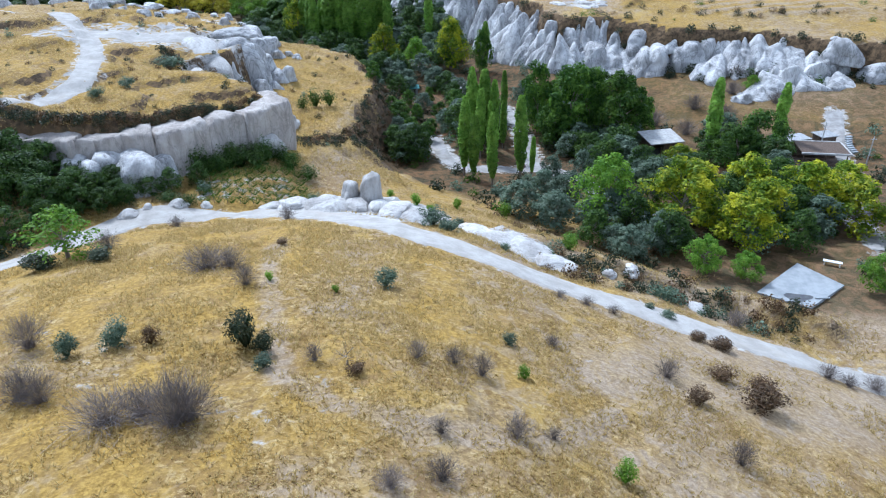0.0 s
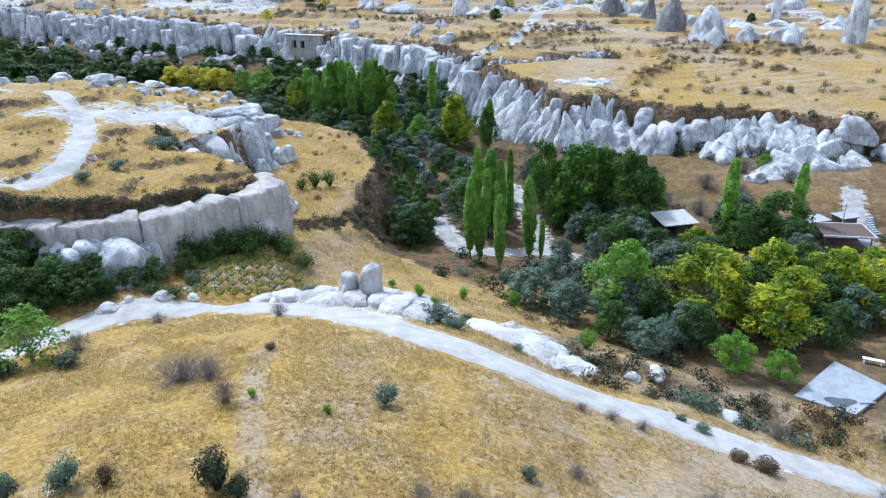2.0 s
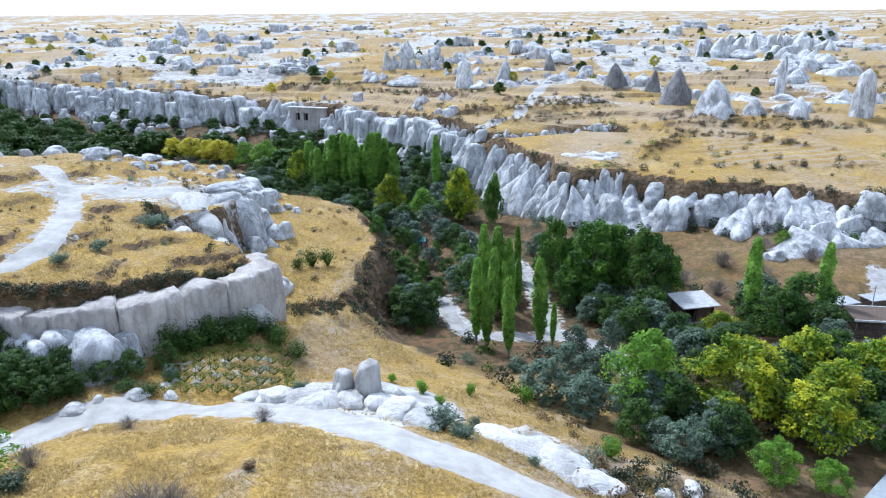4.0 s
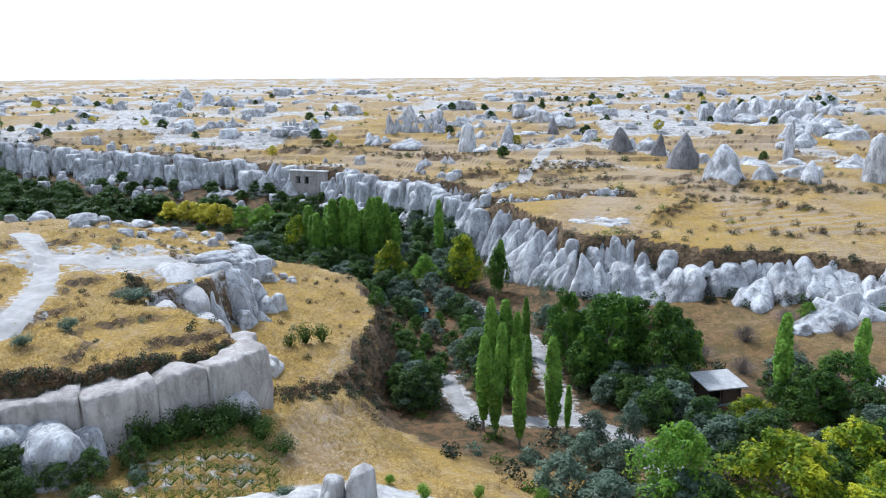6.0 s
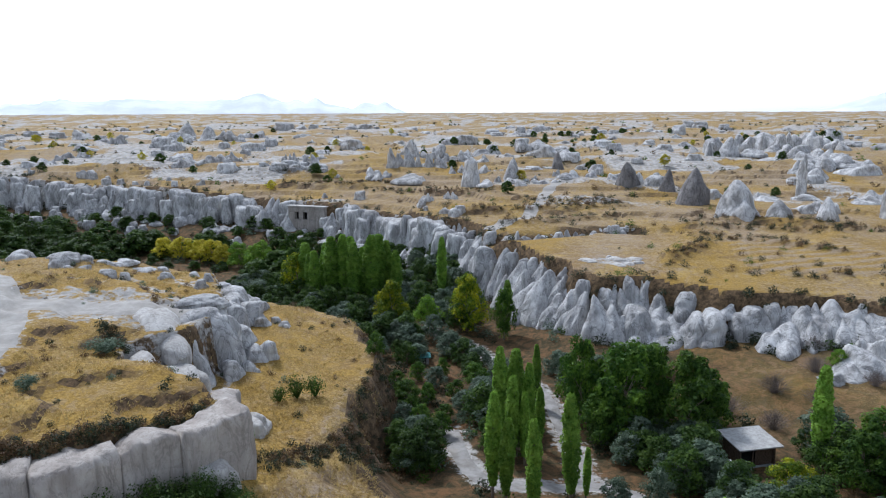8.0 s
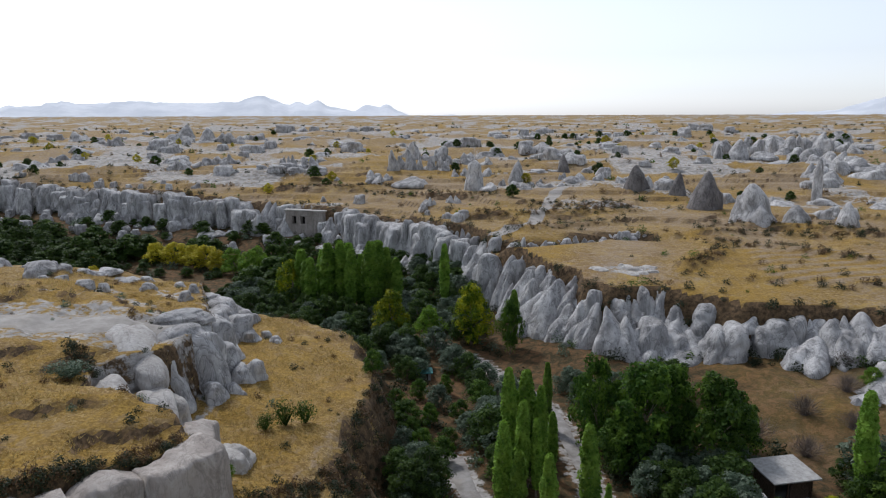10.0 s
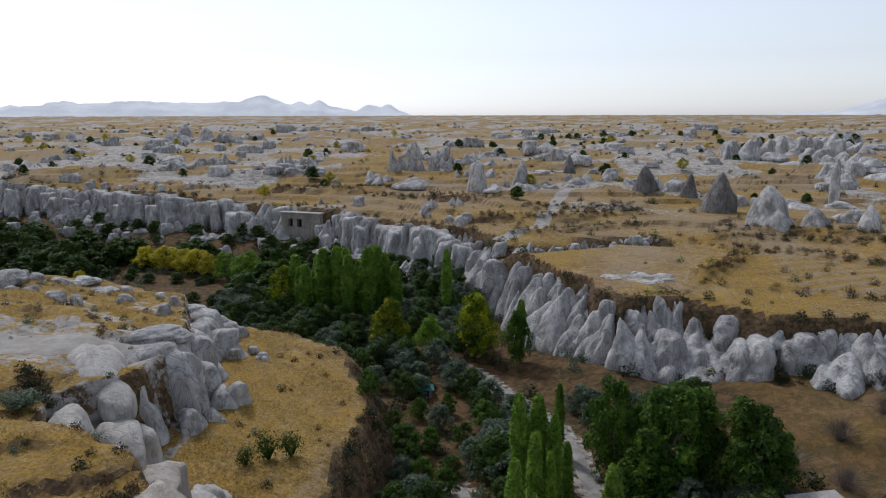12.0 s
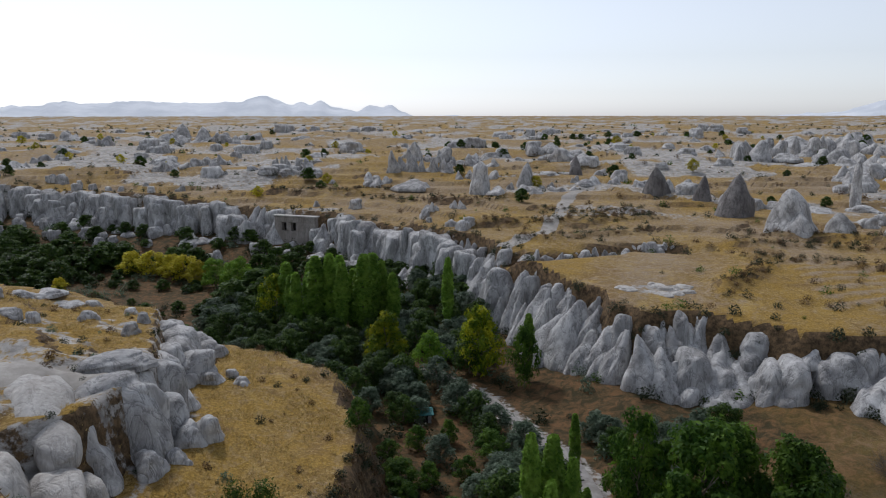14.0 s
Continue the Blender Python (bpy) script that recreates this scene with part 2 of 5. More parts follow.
LEFT_PLATEAU = [(-20.5, 82.5), (-24.5, 78.5), (-30, 72), (-37, 68.5), (-50, 69), (-66, 66), (-90, 62), (-200, 40), (-330, 120),
                (-200, 190), (-90, 165), (-60, 150), (-41, 141), (-35, 126), (-31, 116), (-29.5, 107), (-30.5, 100), (-35, 96),
                (-34, 91), (-24, 87)]
TERRACE = [(-80, 55), (-22, 64), (-14.5, 72), (-14, 90), (-12.5, 103), (-11.5, 113), (-14, 128), (-22, 137), (-40, 144), (-60, 130), (-60, 80)]
FAR_PLATEAU = [(150, 108), (95, 122), (74, 133), (57, 140), (44, 142.5), (33, 150.5), (24, 150), (16, 167), (9, 183), (4, 199),
               (-7, 212), (-22, 228), (-38, 241), (-48, 246), (-64, 252), (-92, 263), (-130, 273), (-180, 290), (-420, 350),
               (-4000, 900), (-4000, 5000), (4000, 5000), (4000, 100)]


PLOUGHED = [(34, 156), (66, 148), (90, 150), (85, 175), (44, 178)]
BARE_SHELF = [(-31, 96), (-30, 116), (-36, 130), (-44, 134), (-54, 120), (-48, 106), (-40, 103), (-36, 96)]


GULLY = [(7.5, 185), (13.5, 183), (24.6, 188.5), (34.5, 192), (42, 191)]
BANKS = [[(9.9, 197), (24.3, 200), (40.1, 207.4)], [(2.6, 214.4), (24.1, 216), (46.1, 219)], [(18.8, 233.4), (44.4, 225)], [(53.7, 193.4), (69.2, 196), (86, 187)],
         [(51.2, 183), (62.8, 177.4), (76, 166)], [(40.9, 161.4), (45.6, 165.4), (51.7, 172)], [(60, 204), (80, 200), (100, 190)], [(-30, 262), (-8, 250), (12, 244)], [(-60, 272), (-40, 268), (-20, 274)]]


def shelf_z(x, y):
    """Worn ledges of bare tuff."""
    v = 1.1 * fbm(x / 5.5, y / 3.0, 4, 53) + 0.04 * y
    n = np.floor(v / 0.34)
    return 0.4 * (n * 0.34 + 0.34 * step01(0.7, 1.0, v / 0.34 - n) - 0.04 * y)


def hill_z(x, y):
    back = np.maximum(y, 12)
    ridge = 19 - 0.155 * (back - 30) - 0.0024 * (back - 30) ** 2
    east = np.clip(x + 10, 0, 18)
    side = np.where(x > -10, 0.0115 * east ** 2 + 0.3 * np.clip(x - 8, 0, 60), 0.004 * np.minimum(np.abs(x + 10), 40) ** 2)
    return ridge - side - 0.04 * np.maximum(12 - y, 0)


def valley_z(x, y):
    return np.interp(y, [45, 58, 80, 100, 140, 250], [5.2, 4.9, 2.6, 0.4, -0.9, 0.2]) + 0.3 * fbm(x / 18, y / 18, 3, 5) + 0.02 * np.maximum(y - 260, 0)


def ledges(v, rise, sharp):
    """Turns an even slope into small grassy steps."""
    n = np.floor(v / rise)
    return rise * (n + step01(sharp, 1.0, v / rise - n))


def left_top(x, y):
    z = 16 + 0.02 * (y - 84) + np.minimum(0.13 * (-23 - x), 4.5) - 0.19 * np.maximum(y - 112, 0)
    z = z + 0.9 * fbm(x / 17, y / 9, 3, 55) + 0.9 * step01(93, 86, y)
    return 0.3 * z + 0.7 * ledges(z, 1.0, 0.7)


def terrace_top(x, y):
    return 9.2 - 0.1 * np.clip(x + 19, -12, 20) - 0.035 * np.maximum(y - 112, 0) + 0.5 * fbm(x / 9, y / 7, 3, 59) + 1.4 * step01(90, 80, y) * step01(-14, -21, x)


def far_top(x, y):
    rise = np.interp(y, [100, 140, 150, 180, 202, 225, 300, 500, 1200, 2600, 5000], [9.5, 10.5, 11.5, 13.3, 14.0, 15.5, 20.5, 22.5, 29, 37, 38])
    rough = np.clip((y - 190) / 120, 0, 1)
    rise = rise - 2.5 * step01(15, -35, x) * step01(300, 255, y)
    plough = step01(0, 4, inside(x, y, PLOUGHED))
    rise = rise + 0.45 * plough + plough * 0.16 * np.abs((((y - 0.25 * x) / 3.4) % 1) - 0.5) * 4
    z = rise + rough * 2.3 * fbm(x / 48, y / 30, 3, 11) + 0.35 * fbm(x / 14, y / 14, 3, 21)
    rise = 1.15
    flat = np.floor(z / rise) * rise + rise * step01(0.84, 1.0, z / rise - np.floor(z / rise))
    tilt = 0.25 * fbm(x / 3.5, y / 3.5, 3, 23) * rough
    return z + tilt + (flat - z) * 0.92 * np.clip((y - 165) / 30, 0, 1) * np.clip((1200 - y) / 600, 0, 1)


def ground_z(x, y):
    x, y = np.asarray(x, float), np.asarray(y, float)
    wob = 0.9 * fbm(x / 7, y / 7, 3, 31)
    z = soft_max(valley_z(x, y), hill_z(x, y), 1.5)
    mound = line_distance(x, y, [(6, 60.5), (13, 58), (20, 56), (27, 54), (33, 50.5)]) + 0.5 * wob
    z = z + 1.7 * np.exp(-(mound / 1.7) ** 2) * (0.75 + 0.5 * fbm(x / 4, y / 4, 2, 45))
    z = z + 0.12 * fbm(x / 2.6, y / 2.6, 3, 41) + 0.22 * fbm(x / 9, y / 9, 2, 43)
    d = inside(x, y, TERRACE) + wob * 2.0
    z = z + 0.35 * fbm(x / 2.2, y / 2.2, 3, 47) * step01(3.5, 0.5, np.abs(d + 1.5))
    z = z + (np.maximum(terrace_top(x, y), z) - z) * step01(np.interp(y, [88, 100], [-13.0, -4.5]), 1.2, d)
    d = inside(x, y, LEFT_PLATEAU) + wob * 0.25
    bare = step01(0, 3, inside(x, y, BARE_SHELF))
    z = z + (np.maximum(left_top(x, y) + 0.25 * fbm(x / 6, y / 6, 3, 51) + bare * shelf_z(x, y), z) - z) * step01(-1.1, 0.7, d)
    edge = inside(x, y, FAR_PLATEAU)
    d = edge + wob * 1.6
    foot = np.interp(x, [-130, -40, 0, 8, 27, 45, 75], [9.5, 6.5, 4.5, 2.4, 2.0, 4.2, 5.2])
    z = soft_max(z, foot - np.interp(x, [0, 20], [0.30, 0.12]) * np.maximum(-edge, 0) + 0.35 * fbm(x / 5, y / 5, 3, 57), 0.8)
    top = far_top(x, y) - 2.6 * np.exp(-(line_distance(x, y, GULLY) / 2.2) ** 2)
    for line in BANKS:
        top = top + 1.1 * np.exp(-((line_distance(x, y, line) + 0.6 * wob) / 1.7) ** 2)
    z = z + (top - z) * step01(-3.0, 0.4, d)
    return z
# ---- end of the land ----


# ---- the ground sheet ----
MAIN_ROAD = [(-60, 36), (-46, 46), (-37, 51.5), (-33, 56), (-28, 60.5), (-21.5, 61.6), (-15.5, 60), (-10.5, 57.2), (-6, 54.2), (0.7, 51),
             (5.3, 49), (9.7, 47.6), (14.2, 46.9), (18.7, 46.1), (23, 45.1), (27.4, 44.2), (31.8, 43.2), (40, 40), (60, 30), (120, 10)]
PLATEAU_ROAD = [(-80, 62.5), (-60, 66.5), (-49, 70.5), (-43, 76), (-42.4, 83), (-46.5, 94), (-50.5, 102), (-56, 109), (-66, 117), (-110, 150)]
PLATEAU_FORK = [(-51.5, 103.5), (-44.5, 105.5), (-38, 107), (-33, 110)]
VALLEY_ROAD = [(-1.8, 112), (-1.2, 107), (0.3, 101.5), (3, 97), (7.2, 96.6), (11.1, 96.6), (15.4, 96.2), (18, 92.4), (20, 86.5), (22.5, 78.5), (27, 72)]
VALLEY_LANE = [(13.2, 97), (13.4, 104), (12.7, 114), (12.1, 124), (9.5, 132), (6.2, 139), (3, 146.5), (-0.5, 151), (-6, 158)]
FAR_TRACK = [(7, 191), (12, 197), (17.8, 207.9), (20.5, 217), (23.8, 228.4), (29.2, 249.9), (34, 262)]
STREAM_BED = [(66, 116), (61, 104), (57, 92), (53, 84), (49, 74), (47, 66)]


def paint_masks(x, y):
    """How much bare tuff, shaded valley floor and golden grass lies at a place, 0 to 1."""
    tuff = 0.9 * step01(9.5, 5.5, np.hypot((x + 8.5) / 1.25, y - 62.5))
    tuff = np.maximum(tuff, 0.6 * step01(1.6, 0.3, line_distance(x, y, [(4, 61), (9, 57), (13, 53.5)])))
    tuff = np.maximum(tuff, 0.56 * step01(-2.5, 1.5, inside(x, y, BARE_SHELF)) * step01(-0.35, 0.35, fbm(x / 5, y / 2.4, 3, 75)))
    tuff = np.maximum(tuff, 0.58 * step01(4.5, 2.0, np.hypot((x - 30) / 1.6, y - 161)))
    tuff = np.maximum(tuff, 0.62 * step01(0, 2.5, inside(x, y, [(52, 124), (62, 129), (78, 135), (74, 127), (60, 122)])))
    tuff = np.maximum(tuff, 0.6 * step01(10, 3, line_distance(x, y, [(15, 262), (45, 268), (75, 245)])))
    tuff = np.maximum(tuff, 0.55 * step01(16, 6, line_distance(x, y, [(-250, 520), (-120, 420), (-60, 300)])))
    rim = inside(x, y, FAR_PLATEAU)
    tuff = np.maximum(tuff, 0.7 * step01(4.2, 1.5, np.abs(rim + 2.4)) * step01(-0.5, 0.2, fbm(x / 4, y / 4, 3, 79)) * step01(8, -4, x))
    tuff = np.maximum(tuff, 0.6 * step01(4.0, 1.5, np.abs(inside(x, y, LEFT_PLATEAU) + 1.0)) * step01(90, 96, y) * step01(145, 138, y) * step01(-0.4, 0.2, fbm(x / 3, y / 3, 3, 83)) * step01(-44, -40, x))
    tuff = np.maximum(tuff, 0.46 * step01(0, 1.5, inside(x, y, [(-28, 69.5), (-17, 74.5), (-14.5, 68), (-26, 63.5)])))
    wild = fbm(x / 24, y / 24, 4, 61) + 0.25 * fbm(x / 90, y / 90, 2, 63)
    tuff = np.maximum(tuff, 0.64 * step01(-0.18, 0.4, wild) * step01(195, 240, y) * step01(-2, 1, inside(x, y, FAR_PLATEAU)))
    tuff = np.maximum(tuff, 0.56 * step01(0.05, 0.6, fbm(x / 60, y / 26, 5, 69)) * step01(280, 420, y))
    tuff = np.maximum(tuff, 0.36 * step01(0.3, 0.7, fbm(x / 5, y / 5, 3, 67)) * step01(60, 45, y))
    tracks = np.minimum(np.minimum(line_distance(x, y, MAIN_ROAD), line_distance(x, y, PLATEAU_ROAD)), line_distance(x, y, PLATEAU_FORK) - 1.5)
    tuff = np.maximum(tuff, 0.5 * step01(3.4, 1.6, tracks))
    tuff = np.maximum(tuff, 0.55 * step01(6.5, 3.0, line_distance(x, y, PLATEAU_FORK) - 2 + 2.5 * fbm(x / 4, y / 4, 3, 77)))
    lanes = np.minimum(line_distance(x, y, VALLEY_ROAD), np.minimum(line_distance(x, y, VALLEY_LANE), line_distance(x, y, STREAM_BED)))
    tuff = np.maximum(tuff, 0.56 * step01(3.6, 1.2, lanes))
    valley = step01(3.4, 1.6, ground_z(x, y)) * step01(330, 290, y)
    field = step01(0, 3, inside(x, y, [(14, 126), (60, 134), (78, 128), (66, 108), (40, 106), (26, 118)]))
    valley = np.maximum(valley, step01(-1.5, -4, rim) * step01(-60, -40, rim) * step01(165, 180, y) * step01(14, 2, x) * step01(0, -4, inside(x, y, LEFT_PLATEAU)) * step01(0, -3, inside(x, y, TERRACE)))
    valley = np.maximum(valley, 0.8 * step01(-1.5, -4, rim) * step01(-48, -30, rim) * step01(4, 10, x) * step01(96, 108, y))
    vines = step01(0, 1.5, inside(x, y, [(-28, 69.5), (-17, 74.5), (-14.5, 68), (-26, 63.5)]))
    grove = 0.85 * step01(0, 4, inside(x, y, [(10, 66), (20, 58), (30, 53), (48, 50), (62, 60), (64, 90), (22, 88)]) + 1.5 * fbm(x / 4, y / 4, 2, 85))
    lush = np.clip(grove + valley * (1 - 0.2 * field) + 0.15 * vines + 0.8 * step01(0, 2, inside(x, y, [(-60, 58), (-34, 62), (-30, 70), (-50, 70)])), 0, 1)
    gold = 0.5 + 0.45 * fbm(x / 16, y / 16, 3, 71)
    gold = np.where(y < 62, np.clip(0.62 - 0.021 * (x + 4), 0.1, 0.85) + 0.4 * fbm(x / 6, y / 6, 4, 73), gold)
    trail = np.minimum(line_distance(x, y, [(-13, 47), (-11.5, 38), (-9.5, 31.5), (-8.5, 28)]), line_distance(x, y, [(-8.8, 28), (-5.5, 25.6), (-1, 24), (5, 25), (9, 29)]))
    gold = gold - 0.7 * step01(1.2, 0.3, trail)
    gold = np.maximum(gold, 0.95 * step01(0, 4, inside(x, y, [(34, 156), (66, 148), (90, 150), (85, 175), (44, 178)])))
    furrow = step01(0.25, 0.7, np.abs((((y - 0.25 * x) / 3.4) % 1) - 0.5) * 2) * step01(0, 3, inside(x, y, [(50, 151), (66, 148), (90, 150), (85, 175), (56, 178)]))
    gold = gold - 0.9 * furrow
    gold = np.maximum(gold, 0.8 * step01(0, 3, inside(x, y, TERRACE)))
    gold = np.where((y > 62) & (y < 190) & (x < -20), np.maximum(gold, 0.62), gold)
    return np.clip(tuff, 0, 1), lush, np.clip(gold, 0, 1)


def mesh_object(name, verts, faces, material, smooth=True, parent=None):
    me = bpy.data.meshes.new(name)
    me.from_pydata([tuple(v) for v in verts] if not isinstance(verts, list) else verts, [], faces)
    me.materials.append(material)
    if smooth:
        me.polygons.foreach_set("use_smooth", [True] * len(me.polygons))
    ob = new(name, me)
    ob.parent = parent
    return ob


def build_ground():
    rows = [-150.0]
    while rows[-1] < 4800:
        y = rows[-1]
        rows.append(y + (6 if y < 0 else 1.2 if y < 12 else 0.36 if y < 60 else 0.0075 * y if y < 330 else 0.03 * y))
    core = np.linspace(-1, 1, 391)
    outer = 1 + 0.05 * 1.55 ** np.arange(1, 13)
    u = np.concatenate([-outer[::-1], core, outer])
    y = np.repeat(np.array(rows)[:, None], len(u), 1)
    x = (46 + 0.72 * np.maximum(y, 0)) * u[None]
    z = ground_z(x, y)
    nr, nc = x.shape
    k = np.arange(nr * nc).reshape(nr, nc)
    faces = np.stack([k[:-1, :-1], k[:-1, 1:], k[1:, 1:], k[1:, :-1]], -1).reshape(-1, 4)
    me = bpy.data.meshes.new("ground")
    me.vertices.add(nr * nc)
    me.vertices.foreach_set("co", np.stack([x, y, z], -1).ravel().astype(np.float32))
    me.loops.add(faces.size)
    me.loops.foreach_set("vertex_index", faces.ravel().astype(np.int32))
    me.polygons.add(len(faces))
    me.polygons.foreach_set("loop_start", (np.arange(len(faces)) * 4).astype(np.int32))
    me.polygons.foreach_set("use_smooth", np.ones(len(faces), bool))
    me.update(calc_edges=True)
    me.validate()
    tuff, lush, gold = paint_masks(x, y)
    cover = me.attributes.new("cover", "FLOAT_COLOR", "POINT")
    cover.data.foreach_set("color", np.stack([tuff, lush, gold, np.ones_like(x)], -1).ravel().astype(np.float32))
    me.materials.append(GROUND)
    tagged(new("ground", me), "dry golden grass hillside with pale tuff and brown valley soil", "ground", kind="structure")


TABLE_X, TABLE_Y, TABLE_STEP = -260.0, 0.0, 0.5
table_x, table_y = np.meshgrid(np.arange(TABLE_X, 261, TABLE_STEP), np.arange(TABLE_Y, 420, TABLE_STEP))
TABLE_Z = ground_z(table_x, table_y)
TABLE_TUFF = paint_masks(table_x, table_y)[0]


def z_at(x, y):
    """The ground's height, from a table where it reaches."""
    u, v = (x - TABLE_X) / TABLE_STEP, (y - TABLE_Y) / TABLE_STEP
    i, j = int(math.floor(u)), int(math.floor(v))
    if not (0 <= i < TABLE_Z.shape[1] - 1 and 0 <= j < TABLE_Z.shape[0] - 1):
        return float(ground_z(x, y))
    u, v = u - i, v - j
    return float((TABLE_Z[j, i] * (1 - u) + TABLE_Z[j, i + 1] * u) * (1 - v) + (TABLE_Z[j + 1, i] * (1 - u) + TABLE_Z[j + 1, i + 1] * u) * v)


def tuff_at(x, y):
    i, j = int((x - TABLE_X) / TABLE_STEP), int((y - TABLE_Y) / TABLE_STEP)
    if 0 <= i < TABLE_Z.shape[1] and 0 <= j < TABLE_Z.shape[0]:
        return float(TABLE_TUFF[j, i])
    return float(paint_masks(np.array(x), np.array(y))[0])


def smooth_line(points, step=0.8):
    """A Catmull-Rom line through points, in even steps."""
    pts = [Vector(p) for p in points]
    pts = [2 * pts[0] - pts[1], *pts, 2 * pts[-1] - pts[-2]]
    out = []
    for a, b, c, d in zip(pts, pts[1:], pts[2:], pts[3:]):
        n = max(2, int((c - b).length / step))
        for i in range(n):
            s = i / n
            out.append(0.5 * (2 * b + (c - a) * s + (2 * a - 5 * b + 4 * c - d) * s * s + (3 * b - a - 3 * c + d) * s ** 3))
    return out + [pts[-2]]


def build_road(name, points, width, label, lift=0.1, seed=0, material=None):
    line = smooth_line(points)
    verts, faces, across = [], [], 9
    for i, p in enumerate(line):
        d = (line[min(i + 1, len(line) - 1)] - line[max(i - 1, 0)]).normalized()
        side = Vector((-d.y, d.x))
        for j in range(across):
            s = j / (across - 1) * 2 - 1
            w = width / 2 * (1 + 0.2 * float(fbm(p.x / 4.5 + (7 if s > 0 else 0), p.y / 4.5, 2, 80 + seed)))
            q = p + side * s * w
            edge = -0.25 if j in (0, across - 1) else 0.0
            rut = -0.05 if j in (2, 6) else 0
            verts.append((q.x, q.y, z_at(q.x, q.y) + lift + edge + rut))
    for i in range(len(line) - 1):
        for j in range(across - 1):
            k = i * across + j
            faces.append((k, k + 1, k + across + 1, k + across))
    tagged(mesh_object(name, verts, faces, material or ROAD), label, "road", kind="structure")


build_ground()
build_road("road_main", MAIN_ROAD, 4.2, "white chalk dirt road along the hillside", seed=1)
build_road("road_plateau", PLATEAU_ROAD, 3.4, "white chalk dirt track on the grassy plateau", seed=2)
build_road("road_fork", PLATEAU_FORK, 6.5, "broad worn patch of white chalk track", seed=3)
build_road("road_valley", VALLEY_ROAD, 2.8, "pale dusty track on the valley floor", seed=4, material=GRAVEL)
build_road("road_lane", VALLEY_LANE, 2.0, "pale narrow lane between the trees", seed=5, material=GRAVEL)
build_road("road_far", FAR_TRACK, 4.0, "pale worn track up the far slope", seed=6)
build_road("road_yard", STREAM_BED, 3.0, "pale gravel yard track beside the trees", seed=7, material=GRAVEL)


# ---- distant mountains ----
def build_mountains():
    # Haze is put into the colour, and the ridge glows to pale it.
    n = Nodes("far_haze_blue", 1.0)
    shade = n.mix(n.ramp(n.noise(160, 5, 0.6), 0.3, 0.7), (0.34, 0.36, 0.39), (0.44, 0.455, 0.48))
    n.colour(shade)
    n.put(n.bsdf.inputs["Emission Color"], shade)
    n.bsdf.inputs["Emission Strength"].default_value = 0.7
    peaks = [(-36, 40, 6), (-31, 62, 4), (-27.5, 82, 4), (-24, 88, 4), (-20.5, 82, 4), (-17.5, 84, 3), (-14.8, 118, 2.4), (-12.2, 88, 1.8), (-10.6, 92, 0.9),
             (-9.4, 60, 1.8), (-6.7, 76, 1.1), (-5.4, 72, 0.9), (-4.4, 30, 1.6), (-1, 12, 4), (27, 32, 4), (29, 60, 2.4), (32.6, 150, 3.4), (38, 160, 5), (-48, 40, 10)]
    verts, faces, count, deep = [], [], 420, 6
    for i in range(count):
        a = -50 + 100 * i / (count - 1)
        h = sum((p * math.exp(-((a - c) / w) ** 2)) ** 4 for c, p, w in peaks) ** 0.25 * 0.95
        h = max(0.0, h + 9 * float(fbm(a / 1.1, 0.5, 5, 91)) - 3)
        for j in range(deep):
            r = 3400 + 160 * j
            s = (0, 0.55, 0.9, 1.0, 0.7, 0)[j]
            x, y = r * math.sin(radians(a)), r * math.cos(radians(a))
            verts.append((x, y, 30 + h * s * (1 + 0.25 * float(value_noise(a * 1.5, j * 0.7, 93)) * (j != 3))))
    for i in range(count - 1):
        for j in range(deep - 1):
            k = i * deep + j
            faces.append((k, k + deep, k + deep + 1, k + 1))
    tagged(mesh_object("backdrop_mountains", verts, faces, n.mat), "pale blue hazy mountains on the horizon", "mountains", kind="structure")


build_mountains()


